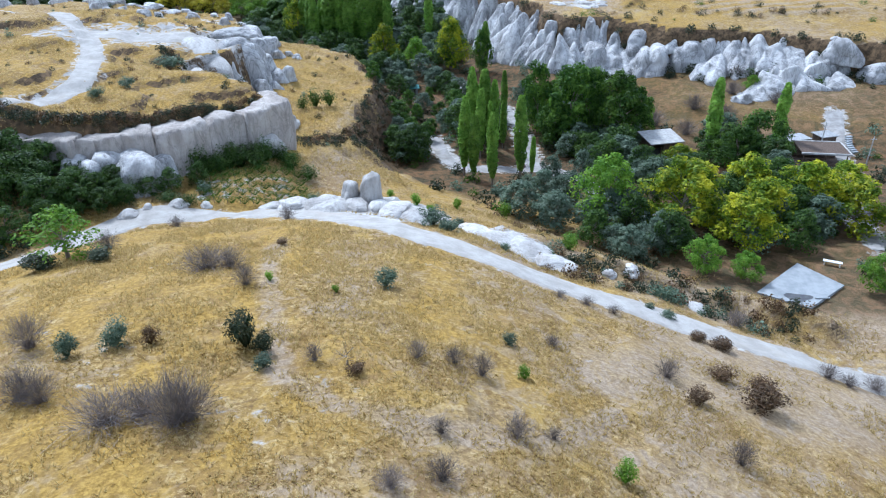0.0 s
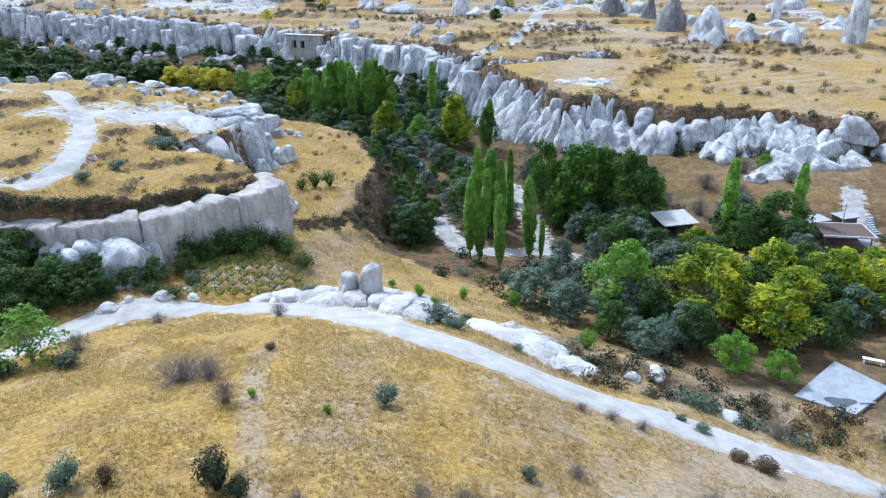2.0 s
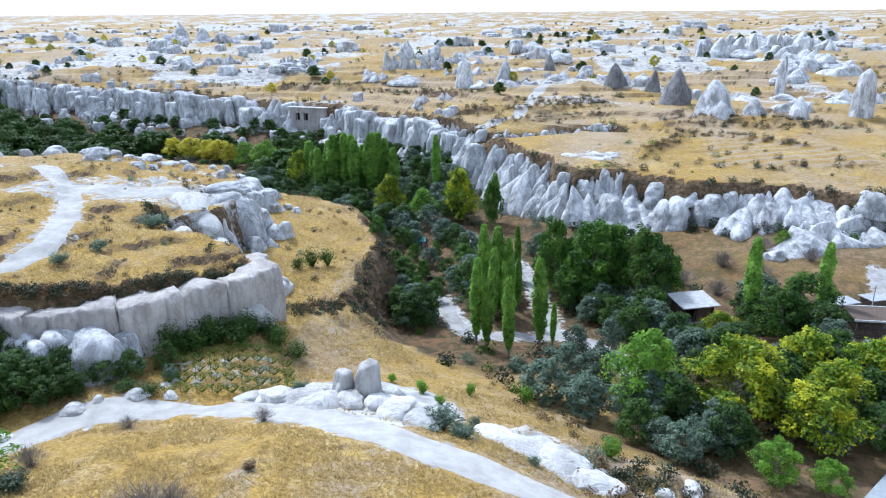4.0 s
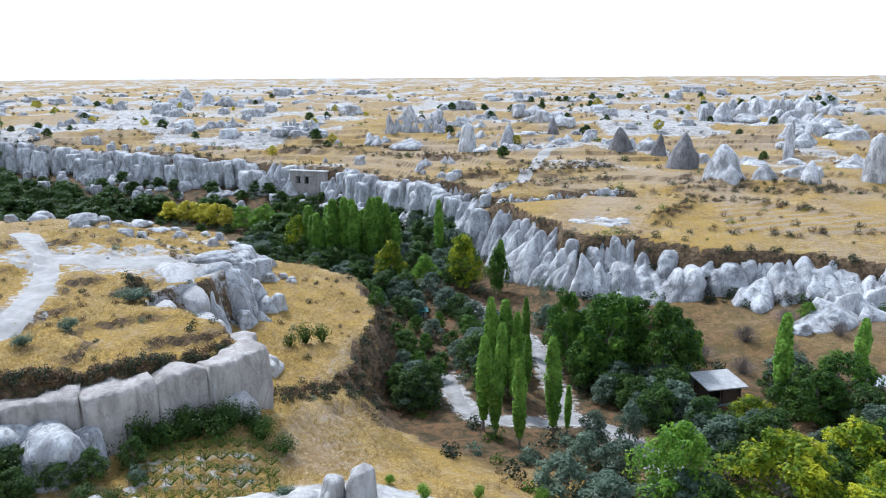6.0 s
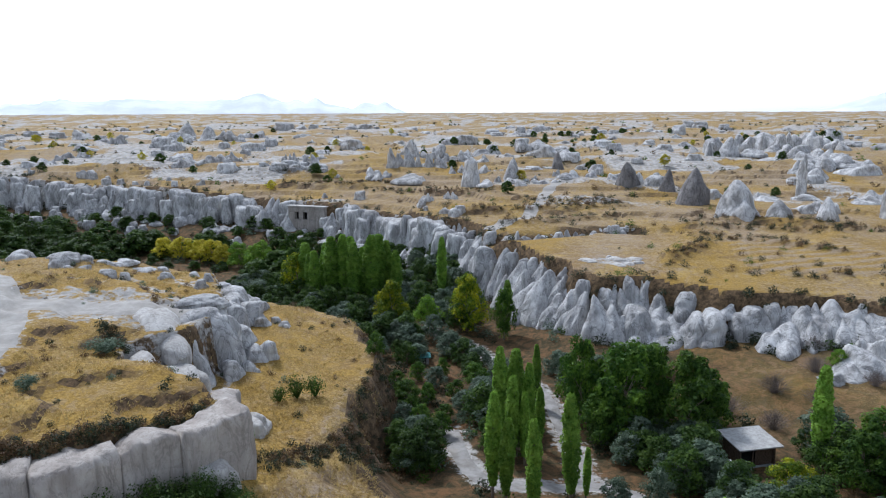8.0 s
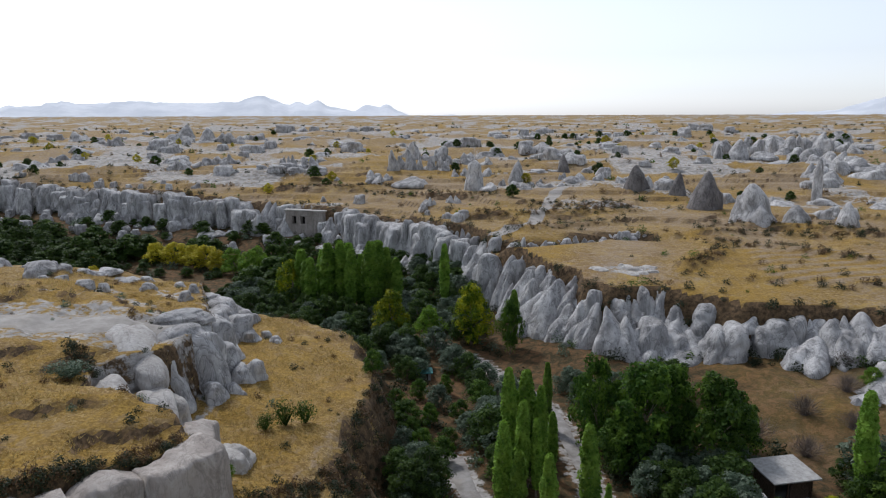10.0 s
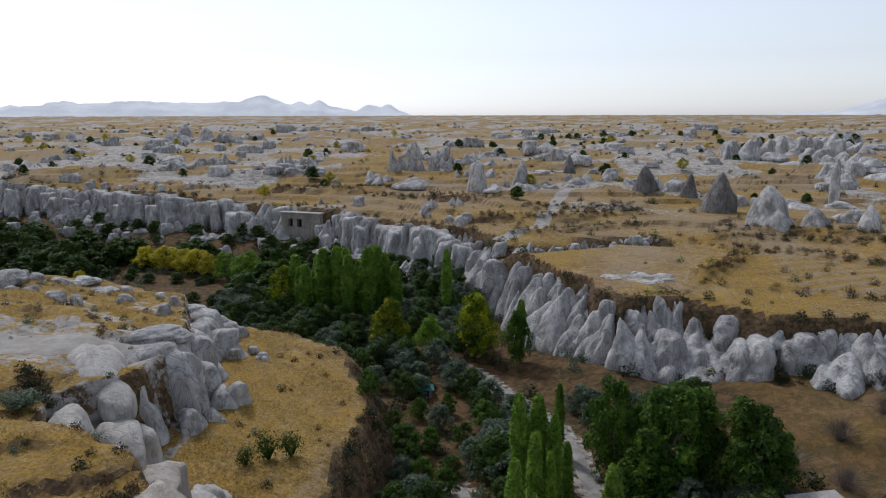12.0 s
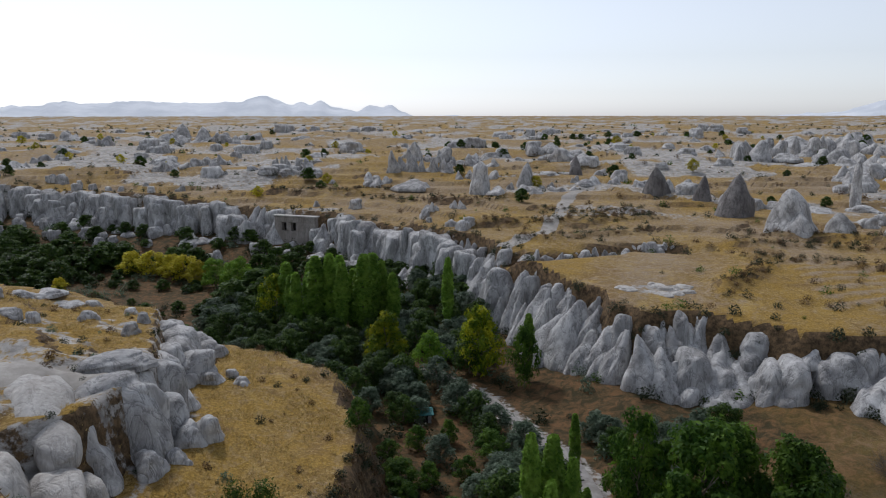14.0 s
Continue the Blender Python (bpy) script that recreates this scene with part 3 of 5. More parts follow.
# ---- rocks ----
def lump(kind, rng, around, high):
    """Verts and faces of one rock about 1 across and 1 high, standing on z = 0 and reaching 0.35 below it."""
    off = Vector((rng.uniform(0, 90), rng.uniform(0, 90), rng.uniform(0, 90)))
    folds, turn = rng.randint(5, 8), rng.uniform(0, 6.28)
    lean = Vector((rng.uniform(-0.14, 0.14), 0.34 if kind == "fin" else rng.uniform(-0.1, 0.1), 0))
    low, tip, sides, hard = {"fin": (0.42, 0.82, 7, 10), "block": (-0.05, 0.14, 7, 16), "boulder": (-0.1, 0.75, 8, 9), "whale": (0.35, 0.95, 6, 6)}.get(kind, (0, 0, 0, 1))
    cuts = [] if kind == "fin" else [(Vector((0, 0, 1)), 0.5)]
    for i in range(sides):
        a, e = 6.283 * (i + rng.uniform(-0.3, 0.3)) / sides, rng.uniform(low, tip)
        cuts.append((Vector((math.cos(a) * math.cos(e), math.sin(a) * math.cos(e), math.sin(e))), rng.uniform(0.40, 0.54)))
    peak = 2 * sum((n.z / d) ** hard for n, d in cuts if n.z > 0) ** (-1 / hard) if cuts else 1
    verts, faces = [], []
    for i in range(high + 1):
        s = i / high
        for j in range(around):
            a = 2 * math.pi * j / around
            if kind in ("cone", "pillar"):
                if kind == "cone":
                    r = 0.5 * (1 - s) ** 0.85 + 0.07 * math.sin(math.pi * min(1, s * 1.15)) * s
                    r *= 1 + 0.05 * math.sin(folds * a + turn)
                else:
                    r = 0.34 * (1 - s ** 7) * (1.25 - 0.5 * s + 0.22 * math.exp(-((s - 0.82) / 0.1) ** 2))
                p = Vector((r * math.cos(a), r * math.sin(a), s))
            else:
                e = s * math.pi / 2
                way = Vector((math.cos(e) * math.cos(a), math.cos(e) * math.sin(a), math.sin(e)))
                r = sum((max(0.0, way.dot(n)) / d) ** hard for n, d in cuts) ** (-1 / hard)
                p = Vector((way.x * r, way.y * r, way.z * r * 2 / peak))
                if kind in ("fin", "block"):
                    wave = abs(math.sin(folds * a / 2 + turn + 1.3 * noise.noise(p * 2.2 + off)))
                    groove = (0.24 if kind == "fin" else 0.15) * (1 - wave) ** 2.5
                    p.x, p.y = p.x * (1 - groove), p.y * (1 - groove)
                if kind == "block":
                    notch = 1 - 0.07 * math.exp(-((p.z - 0.55) / 0.05) ** 2) - 0.05 * math.exp(-((p.z - 0.8) / 0.03) ** 2)
                    p.x, p.y = p.x * notch, p.y * notch
            big = noise.fractal(p * 1.9 + off, 0.9, 2.1, 4)
            ridge = abs(noise.noise(Vector((p.x * 2.6, p.y * 2.6, p.z * 1.2)) + off * 1.7))
            grow = 1 + (0.20 if kind not in ("cone", "pillar") else 0.13) * big - 0.13 * (1 - min(1, ridge * 6))
            p.x, p.y = p.x * grow, p.y * grow
            p.z = p.z * (1 + 0.10 * big) if i < high else p.z
            p += lean * (s ** 1.3)
            if i == 0:
                p.z = -0.35
            verts.append(p)
    for i in range(high):
        for j in range(around):
            a, b = i * around + j, i * around + (j + 1) % around
            faces.append((a, b, b + around, a + around))
    faces.append(tuple(range(high * around, (high + 1) * around)))
    faces.append(tuple(range(around))[::-1])
    return verts, faces


def rock_mesh(kind, seed, material, fine):
    """One weathered rock mass: a main lump with smaller ones grown into its flanks."""
    rng = random.Random(seed)
    grown = {"fin": 3, "block": 4, "boulder": 2, "whale": 3, "cone": 1, "pillar": 0}[kind]
    verts, faces = lump(kind, rng, 34, 22)
    for i in range(grown):
        more, links = lump(kind if rng.random() < 0.7 else "boulder", rng, 22, 13)
        a, far, k, tall = rng.uniform(0, 6.28), rng.uniform(0.28, 0.5), rng.uniform(0.35, 0.65), rng.uniform(0.3, 0.85)
        if kind in ("whale", "cone"):
            tall *= 0.7
        turn = Matrix.Rotation(rng.uniform(-0.5, 0.5) if kind == "fin" else rng.uniform(0, 6.28), 3, "Z")
        base = len(verts)
        for v in more:
            q = turn @ Vector((v.x * k, v.y * k, 0))
            verts.append(Vector((q.x + far * math.cos(a), q.y + far * math.sin(a) * (0.6 if kind == "fin" else 1), v.z * tall if v.z > 0 else v.z)))
        faces += [tuple(base + n for n in f) for f in links]
    raw = bpy.data.meshes.new("raw")
    raw.from_pydata(verts, [], faces)
    shell = new("shell", raw)
    skin = shell.modifiers.new("skin", "REMESH")
    skin.mode, skin.voxel_size = "VOXEL", fine
    bpy.context.view_layer.update()
    me = bpy.data.meshes.new_from_object(shell.evaluated_get(bpy.context.evaluated_depsgraph_get()))
    bpy.data.objects.remove(shell)
    me.name = "rock_" + kind
    me.materials.clear()
    me.materials.append(material)
    me.polygons.foreach_set("use_smooth", [True] * len(me.polygons))
    return me


def rock_set(kind, count, material, first, fine=0.1):
    return [rock_mesh(kind, first + i, material, fine) for i in range(count)]


FINS = rock_set("fin", 8, TUFF_GREY, 100, 0.075)
FAR_BLOCKS = rock_set("block", 6, TUFF_FAR, 250)
FAR_FINS = rock_set("fin", 5, TUFF_FAR, 280)
BOULDERS = rock_set("boulder", 6, TUFF_GREY, 300, 0.06)
FAR_BOULDERS = rock_set("boulder", 4, TUFF_FAR, 320)
PALE_BOULDERS = rock_set("boulder", 4, TUFF_WHITE, 340, 0.065)
WHALES = rock_set("whale", 4, TUFF_WHITE, 400, 0.075)
GREY_WHALES = rock_set("whale", 3, TUFF_GREY, 440)
CONES = rock_set("cone", 5, TUFF_FAR, 500, 0.085)
DARK_CONES = rock_set("cone", 3, TUFF_DARK, 540)
PILLARS = rock_set("pillar", 2, TUFF_FAR, 560, 0.055)
KNOBS = rock_set("pillar", 2, TUFF_WHITE, 570, 0.055)
rocks = random.Random(7)


def place_rock(meshes, name, x, y, wide, tall, label, group, deep=None, turn=None, sink=0.15, z=None, tilt=0):
    ob = new(name, meshes[rocks.randrange(len(meshes))])
    base = z_at(x, y) if z is None else z
    ob.location = (x, y, base - sink * tall * 0.3)
    ob.rotation_euler = (radians(tilt), 0, rocks.uniform(0, 6.28) if turn is None else radians(turn))
    ob.scale = (wide, deep or wide * rocks.uniform(0.75, 1.1), tall)
    return tagged(ob, label, "rock", group)


def along(points, step):
    line, out, want = [Vector(p) for p in points], [], 0.0
    for a, b in zip(line, line[1:]):
        length = (b - a).length
        while want < length:
            out.append((a.lerp(b, want / length), (b - a).normalized()))
            want += step
        want -= length
    return out


def build_right_cliff():
    label, group = "pale grey fluted tuff buttress under the grassy plateau edge", "fluted cliff rocks"
    for p, d in along(FAR_PLATEAU[2:11], 1.9):
        out = Vector((-d.y, d.x))
        face = math.degrees(math.atan2(d.y, d.x)) + 180
        swell = 0.5 + 0.5 * float(value_noise(p.x / 8, p.y / 8, 3))
        for row, far in enumerate((0.9, 2.8, 5.2)):
            if rocks.random() < (0.1, 0.3, 0.5)[row] or (swell < 0.25 and row == 2):
                continue
            far = far + rocks.uniform(-0.7, 0.9) + 1.2 * (swell - 0.5)
            x, y = p.x + out.x * far + rocks.uniform(-0.9, 0.9), p.y + out.y * far
            ground = min(z_at(x, y), z_at(x + out.x * 2, y + out.y * 2))
            crest = float(np.interp(x, [-5, 5, 30, 38, 75], [14.0, 13.4, 12.5, 11.0, 10.4])) - 1.8 * (1 - swell)
            top = crest - (0, 1.0, 3.2)[row] * rocks.uniform(0.6, 1.5) + rocks.uniform(-1.4, 0.8)
            tall = top - ground
            if tall < 1.6:
                continue
            k = rocks.uniform(0.6, 1.7)
            place_rock(FINS if rocks.random() < 0.8 else BOULDERS, "rock_buttress", x, y, 4.1 * k, tall, label, group,
                       deep=min(7.5, 5.2 * k), turn=face + rocks.uniform(-28, 28), z=ground)


def build_far_cliff():
    label, group = "weathered grey tuff block in the far cliff", "far cliff rocks"
    for p, d in along(FAR_PLATEAU[9:19], 3.1):
        if p.x < -235:
            break
        out = Vector((-d.y, d.x))
        face = math.degrees(math.atan2(d.y, d.x)) + 180
        for row, (far, top) in enumerate(((0.8, 0.2), (3.4, -1.6), (8.5, -6.0))):
            if rocks.random() < (0.1, 0.35, 0.45)[row]:
                continue
            far = far + rocks.uniform(-1.0, 3.2)
            x, y = p.x + out.x * far + rocks.uniform(-1.5, 1.5), p.y + out.y * far
            if abs(x + 46) < 5.5:
                continue
            ground = min(z_at(x, y), z_at(x + out.x * 3, y + out.y * 3))
            lip = z_at(p.x - out.x * 4, p.y - out.y * 4)
            tall = lip + top - ground + rocks.uniform(-3.6, 0.8) * rocks.random() if row < 2 else rocks.uniform(1.2, 3.8)
            if row < 2 and tall < 2.5:
                continue
            pick = FAR_BLOCKS if rocks.random() < 0.5 and row < 2 else FAR_FINS + FAR_BOULDERS
            place_rock(pick, "rock_block", x, y, rocks.uniform(4.5, 9.5) * (1, 0.75, 0.6)[row], tall, label, group,
                       deep=rocks.uniform(4.5, 7.5) * (1, 0.8, 0.7)[row], turn=face + rocks.uniform(-18, 18), z=ground if row < 2 else None)
    for i in range(420):
        x, y = rocks.uniform(-200, 14), rocks.uniform(190, 310)
        edge = float(inside(x, y, FAR_PLATEAU))
        if -19 < edge < -4 or (2 < edge < 10 and rocks.random() < 0.5):
            k = rocks.uniform(0.5, 1.0) * rocks.uniform(0.8, 1.8)
            place_rock(FAR_BOULDERS + FAR_BLOCKS, "fallen_boulder", x, y, 2.6 * k, 1.9 * k, "fallen pale tuff boulder below the far cliff", "fallen boulders")


def build_far_rocks():
    for x, y, tall, wide in [(55, 256, 8.3, 8), (66, 248, 7.5, 5), (66, 226, 11.5, 9.5), (71.5, 207, 11.2, 12), (82, 206, 5.1, 7.5), (92, 202, 6.4, 6),
                             (121, 345, 9, 11), (161, 400, 9, 24), (19, 270, 8, 6), (38, 293, 7, 5), (113, 346, 9, 5), (-215, 600, 12, 16), (-179, 546, 10, 13), (-188, 504, 6, 16),
                            ]:
        dark = (x, y) in ((66, 226), (55, 256), (66, 248), (38, 293))
        place_rock(DARK_CONES if dark else CONES, "rock_cone", x, y, wide, tall * 1.04, "dark grey pointed tuff cone on the far slope" if dark else "pale pointed tuff cone on the far slope", "tuff cones", deep=wide)
    for x, y, tall, wide in [(106, 245, 12.5, 3.4), (102.5, 238.5, 12.5, 3.6), (110, 205, 13.5, 7.5), (4.6, 264, 10.5, 8)]:
        place_rock(PILLARS, "rock_pillar", x, y, wide, tall, "tall slender tuff pillar with a heavier cap", "tuff pillars", deep=wide)
    for x, y, tall, wide in [(-20, 305, 11, 13), (-8, 307, 10, 16), (-64, 306, 8.5, 11), (-8, 237, 3.5, 8), (-32, 283, 4.5, 12), (2, 290, 6, 12), (60, 262, 5, 16),
                             (40, 270, 4, 18), (95, 215, 4, 14), (78, 240, 4.5, 15), (24, 268, 4, 12), (130, 290, 8, 30), (-58, 300, 7, 10), (150, 330, 8, 34), (118, 226, 5, 16), (138, 366, 12, 30), (158, 372, 14, 26), (172, 384, 11, 30), (126, 282, 7, 22), (140, 290, 8, 26),
                             (-156, 560, 12, 34), (-178, 521, 9, 30), (-200, 540, 12, 30), (-140, 480, 8, 26), (-109, 309, 6, 14), (-100, 316, 5, 12), (-96, 330, 6, 16), (-18, 336, 12, 16), (-8, 326, 9, 18), (6, 318, 7, 16)]:
        for i in range(7):
            k, sx, sy = rocks.uniform(0.16, 0.42), rocks.gauss(0, 0.32) * wide, rocks.gauss(0, 0.2) * wide
            place_rock(FAR_FINS + FAR_BOULDERS + CONES, "rock_spire", x + sx, y + sy, wide * k, tall * rocks.uniform(0.22, 0.75), "worn pale tuff spire in a jagged outcrop", "far spires")
    for i in range(330):
        y = 228 + 560 * rocks.random() ** 1.5
        x = rocks.uniform(-0.62, 0.66) * y
        if float(inside(x, y, FAR_PLATEAU)) < 8 or tuff_at(x, y) < 0.12:
            continue
        k = rocks.uniform(0.25, 0.95) * (1 + y / 700)
        place_rock(FAR_FINS + FAR_BLOCKS + FAR_BOULDERS, "rock_outcrop", x, y, 8.0 * k, rocks.uniform(1.4, 4.4) * k, "weathered pale tuff outcrop on the terraced slope", "far outcrops")


def rock_face(name, a, b, low, top, thick, label, seed):
    """An upright tuff slab between two plan points, with broad worn facets and a rounded crest."""
    a, b = Vector(a), Vector(b)
    d, n_along, n_round = (b - a), 34, 40
    side = Vector((-d.y, d.x)).normalized()
    verts, faces = [], []
    for i in range(n_along + 1):
        s = i / n_along
        shrink = (1 - abs(2 * s - 1) ** 50) ** 0.3
        for j in range(n_round):
            t = 2 * math.pi * j / n_round
            c, w = math.cos(t), math.sin(t)
            across = math.copysign(abs(c) ** 0.25, c) * 0.5 * shrink
            up = math.copysign(abs(w) ** 0.25, w) * 0.5
            p = a + d * s + side * (across * thick + 0.3 * thick * (up - 0.5) * 0.5)
            z = (low + top) / 2 + up * (top - low) * (1 if w < 0 else shrink ** 0.35)
            q = Vector((p.x, p.y, z))
            broad = noise.noise(Vector((q.x * 0.22, q.y * 0.22, q.z * 0.12 + seed * 7.0)))
            big = noise.fractal(q * 0.25 + Vector((seed * 9.0, 3, 1)), 0.9, 2.1, 4)
            crack = abs(noise.noise(Vector((q.x * 0.4, q.y * 0.4, q.z * 0.05 + seed * 5))))
            ledge = math.exp(-((q.z - (low + 0.72 * (top - low)) - 0.5 * big) / 0.25) ** 2)
            push = 1.15 * broad + 0.45 * big - 0.3 * (1 - min(1, crack * 12)) - 0.18 * ledge
            verts.append(q + Vector((side.x, side.y, 0)) * push * (1 if c > 0 else -1) + Vector((0, 0, 0.7 * big + 0.5 * broad - 0.3 if w > 0 else 0)))
    for i in range(n_along):
        for j in range(n_round):
            k, m = i * n_round + j, i * n_round + (j + 1) % n_round
            faces.append((k, m, m + n_round, k + n_round))
    faces += [tuple(range(n_round))[::-1], tuple(range(n_along * n_round, (n_along + 1) * n_round))]
    return tagged(mesh_object(name, verts, faces, TUFF_FACE), label, "rock", "white cliff faces")


def build_left_cliff():
    label = "smooth cream-white tuff cliff face with dark cracks"
    for i, (a, b, low, top, thick) in enumerate([((-56, 69.6), (-44.8, 68.6), 8, 17.6, 3.0), ((-45.8, 68.8), (-37.0, 68.1), 8, 17.3, 3.0), ((-38.4, 67.9), (-30.6, 71.0), 8, 16.9, 3.0), ((-31.1, 70.4), (-26.7, 74.7), 8, 16.7, 3.2),
                                                ((-26.8, 74.5), (-23.5, 78.1), 8, 16.5, 3.2), ((-23.6, 77.8), (-19.6, 82.3), 8, 16.6, 3.4), ((-20.1, 81.6), (-22.6, 88), 8, 15.6, 3.0)]):
        rock_face("cliff_rock", a, b, low, top, thick, label, i + 1)
    for x, y, wide, tall in [(-32.0, 67.4, 6.5, 3.6), (-29.8, 68.4, 3.6, 2.8), (-35.2, 65.8, 3.4, 3.4), (-34.4, 67.8, 5.0, 4.0), (-37.6, 66.2, 4.2, 3.6)]:
        place_rock(BOULDERS, "boulder", x, y, wide, tall, "rounded pale tuff boulder below the white cliff", "cliff boulders")
    place_rock(PALE_BOULDERS, "boulder", -20.3, 78.0, 3.4, 2.3, "white rounded boulder among dark bushes", "cliff boulders")
    group = "plateau outcrop"
    # long worn slabs that roll down from the plateau edge: x, y, top, wide, deep, turn, tilt
    for x, y, top, wide, deep, turn, tilt in [(-33.6, 101.0, 16.9, 4.6, 9.5, 40, 20), (-31.2, 97.0, 15.0, 4.6, 8.5, 36, 22), (-33.6, 95.6, 16.3, 4.4, 7.0, 30, 14), (-29.4, 99.0, 13.2, 3.4, 5.0, 40, 16),
                                              (-34.2, 91.6, 16.6, 5.4, 4.0, 70, 4), (-30.8, 92.8, 14.2, 4.6, 5.4, 50, 12), (-36.4, 104.2, 17.8, 4.4, 7.5, 38, 8), (-24.2, 88.6, 13.4, 3.0, 6.0, 60, 18), (-21.6, 91.8, 11.0, 2.6, 5.0, 50, 10)]:
        low = min(z_at(x + dx, y + dy) for dx, dy in ((0, 0), (1.5, -2), (2.5, 0)))
        place_rock(PALE_BOULDERS, "rock_slab", x, y, wide, max(1.6, top - low), "sloping pale tuff slab below the plateau edge", group, deep=deep, turn=turn, z=low, tilt=tilt)
    # upright masses and the ridge behind them
    for x, y, top, wide, deep in [(-31.2, 102.4, 16.9, 5.0, 6.0), (-29.2, 107.4, 17.1, 5.2, 4.8), (-31.9, 107.2, 17.7, 4.8, 7.5), (-30.6, 111.4, 17.0, 5.0, 5.0), (-28.0, 111.2, 14.4, 3.4, 3.4), (-33.4, 112.0, 17.6, 5.0, 6.0), (-27.2, 104.4, 12.4, 2.6, 2.6),
                                  (-26.2, 110.0, 12.4, 2.6, 2.8), (-24.8, 111.2, 12.8, 3.4, 3.0), (-26.0, 106.6, 11.4, 2.6, 1.8), (-31.6, 116.4, 16.0, 5.2, 5.4), (-33.4, 120.6, 15.4, 5.4, 5.6), (-29.4, 117.6, 12.6, 3.6, 3.6),
                                  (-31.8, 126.4, 13.8, 6.4, 5.6), (-29.4, 125.0, 11.8, 3.0, 3.2), (-34.6, 128.8, 14.2, 5.8, 5.4), (-36.4, 132.6, 14.0, 6.4, 5.6), (-38.6, 136.2, 13.4, 6.2, 5.6), (-41.0, 140.0, 12.6, 6.4, 6.0),
                                  (-34.6, 124.4, 14.8, 5.4, 5.0), (-26.1, 125.2, 10.6, 2.0, 1.8), (-27.8, 128.0, 10.6, 1.8, 1.8), (-33.6, 136.0, 11.4, 4.0, 3.4), (-37.0, 141.0, 11.2, 5.0, 4.4)]:
        low = min(z_at(x + dx, y) for dx in (0, 1.2, 2.4))
        place_rock(BOULDERS, "rock_outcrop", x, y, wide, max(1.2, top - low), "grey rounded tuff outcrop on the plateau edge", group, deep=deep, z=low)
    for p, d in along(GULLY, 1.9):
        place_rock(FINS + BOULDERS, "rock_ledge", p.x + rocks.uniform(-1, 1), p.y + 2.2 + rocks.uniform(-0.8, 1.2), rocks.uniform(1.8, 4.2), rocks.uniform(2.0, 3.6), "pale worn tuff ledge above a brushy gully", "gully rocks", z=z_at(p.x, p.y))
    place_rock(WHALES, "rock_outcrop", -21.6, 92.5, 3.4, 1.8, "low white tuff hump in dry grass", group)
    for i in range(16):
        x = rocks.uniform(-62, -37)
        y = 124 + 0.35 * (-40 - x) + rocks.uniform(-3, 12)
        place_rock(BOULDERS, "rock_hump", x, y, rocks.uniform(1.4, 3.6), rocks.uniform(0.6, 1.5), "low weathered tuff hump on the plateau", "plateau humps")
    for i in range(6):
        x, y = rocks.uniform(-84, -48), rocks.uniform(132, 152)
        place_rock(BOULDERS, "rock_hump", x, y, rocks.uniform(2.5, 5), rocks.uniform(0.8, 2.0), "low weathered tuff hump on the plateau", "plateau humps")


def build_spur():
    place_rock(KNOBS, "hoodoo", -7.4, 62.6, 3.4, 4.1, "upright grey-white tuff hoodoo beside the road", "roadside rocks", deep=2.8)
    place_rock(PALE_BOULDERS, "hoodoo", -9.2, 62.9, 2.2, 2.6, "upright grey-white tuff hoodoo beside the road", "roadside rocks", deep=2.2)
    for x, y, wide, tall in [(-12.5, 62.8, 3.2, 1.2), (-14.8, 63.4, 3.0, 1.1), (-10.6, 61.2, 3.4, 1.2), (-8.4, 60.6, 2.6, 1.1), (-6.0, 60.6, 3.2, 1.3), (-4.6, 59.0, 3.4, 1.3), (-3.0, 57.6, 2.6, 1.0),
                             (-17.2, 64.2, 2.6, 0.9), (-5.4, 62.6, 2.2, 1.3), (-11.8, 64.6, 2.2, 1.2)]:
        place_rock(WHALES + PALE_BOULDERS, "rock_hump", x, y, wide * 1.1, tall * 0.8, "smooth white tuff hump beside the road", "roadside rocks")
    for x, y, wide, tall in [(4.6, 56.4, 3.8, 0.7), (6.8, 55.0, 4.2, 0.9), (8.8, 53.4, 3.8, 0.8), (2.6, 57.8, 3.2, 0.5), (14.6, 54.4, 1.6, 0.7), (16.8, 55.2, 1.5, 0.6), (21.5, 51, 1.8, 0.4),
                             (-26.6, 63.2, 1.6, 0.7), (-30.4, 60.8, 1.6, 0.7), (-34, 57.2, 1.4, 0.6), (-24, 64, 1.2, 0.5), (-29, 62, 1.0, 0.5)]:
        place_rock(WHALES, "rock_hump", x, y, wide, tall, "white tuff ledge along the road edge", "roadside rocks")
    for x, y, wide, tall in [(56, 125, 6, 2.6), (60, 127, 8, 3.2), (64, 129.5, 7, 3.4), (69, 131, 8, 3.6), (74, 131.5, 8, 3.6), (66, 126, 5, 2.2), (72, 127, 5, 2.0), (80, 128, 8, 3), (53, 123, 4, 1.6)]:
        place_rock(GREY_WHALES + FINS, "rock_hump", x, y, wide, tall, "pale tuff ridge rising from the brown field", "field ridge rocks")
    for i in range(16):
        x, y = 30 + rocks.uniform(-6, 6), 161 + rocks.uniform(-3, 3)
        place_rock(WHALES, "rock_hump", x, y, rocks.uniform(1, 2.6), rocks.uniform(0.2, 0.5), "bare white tuff patch on the grassy plateau", "plateau humps")


build_right_cliff()
build_far_cliff()
build_far_rocks()
build_left_cliff()
build_spur()


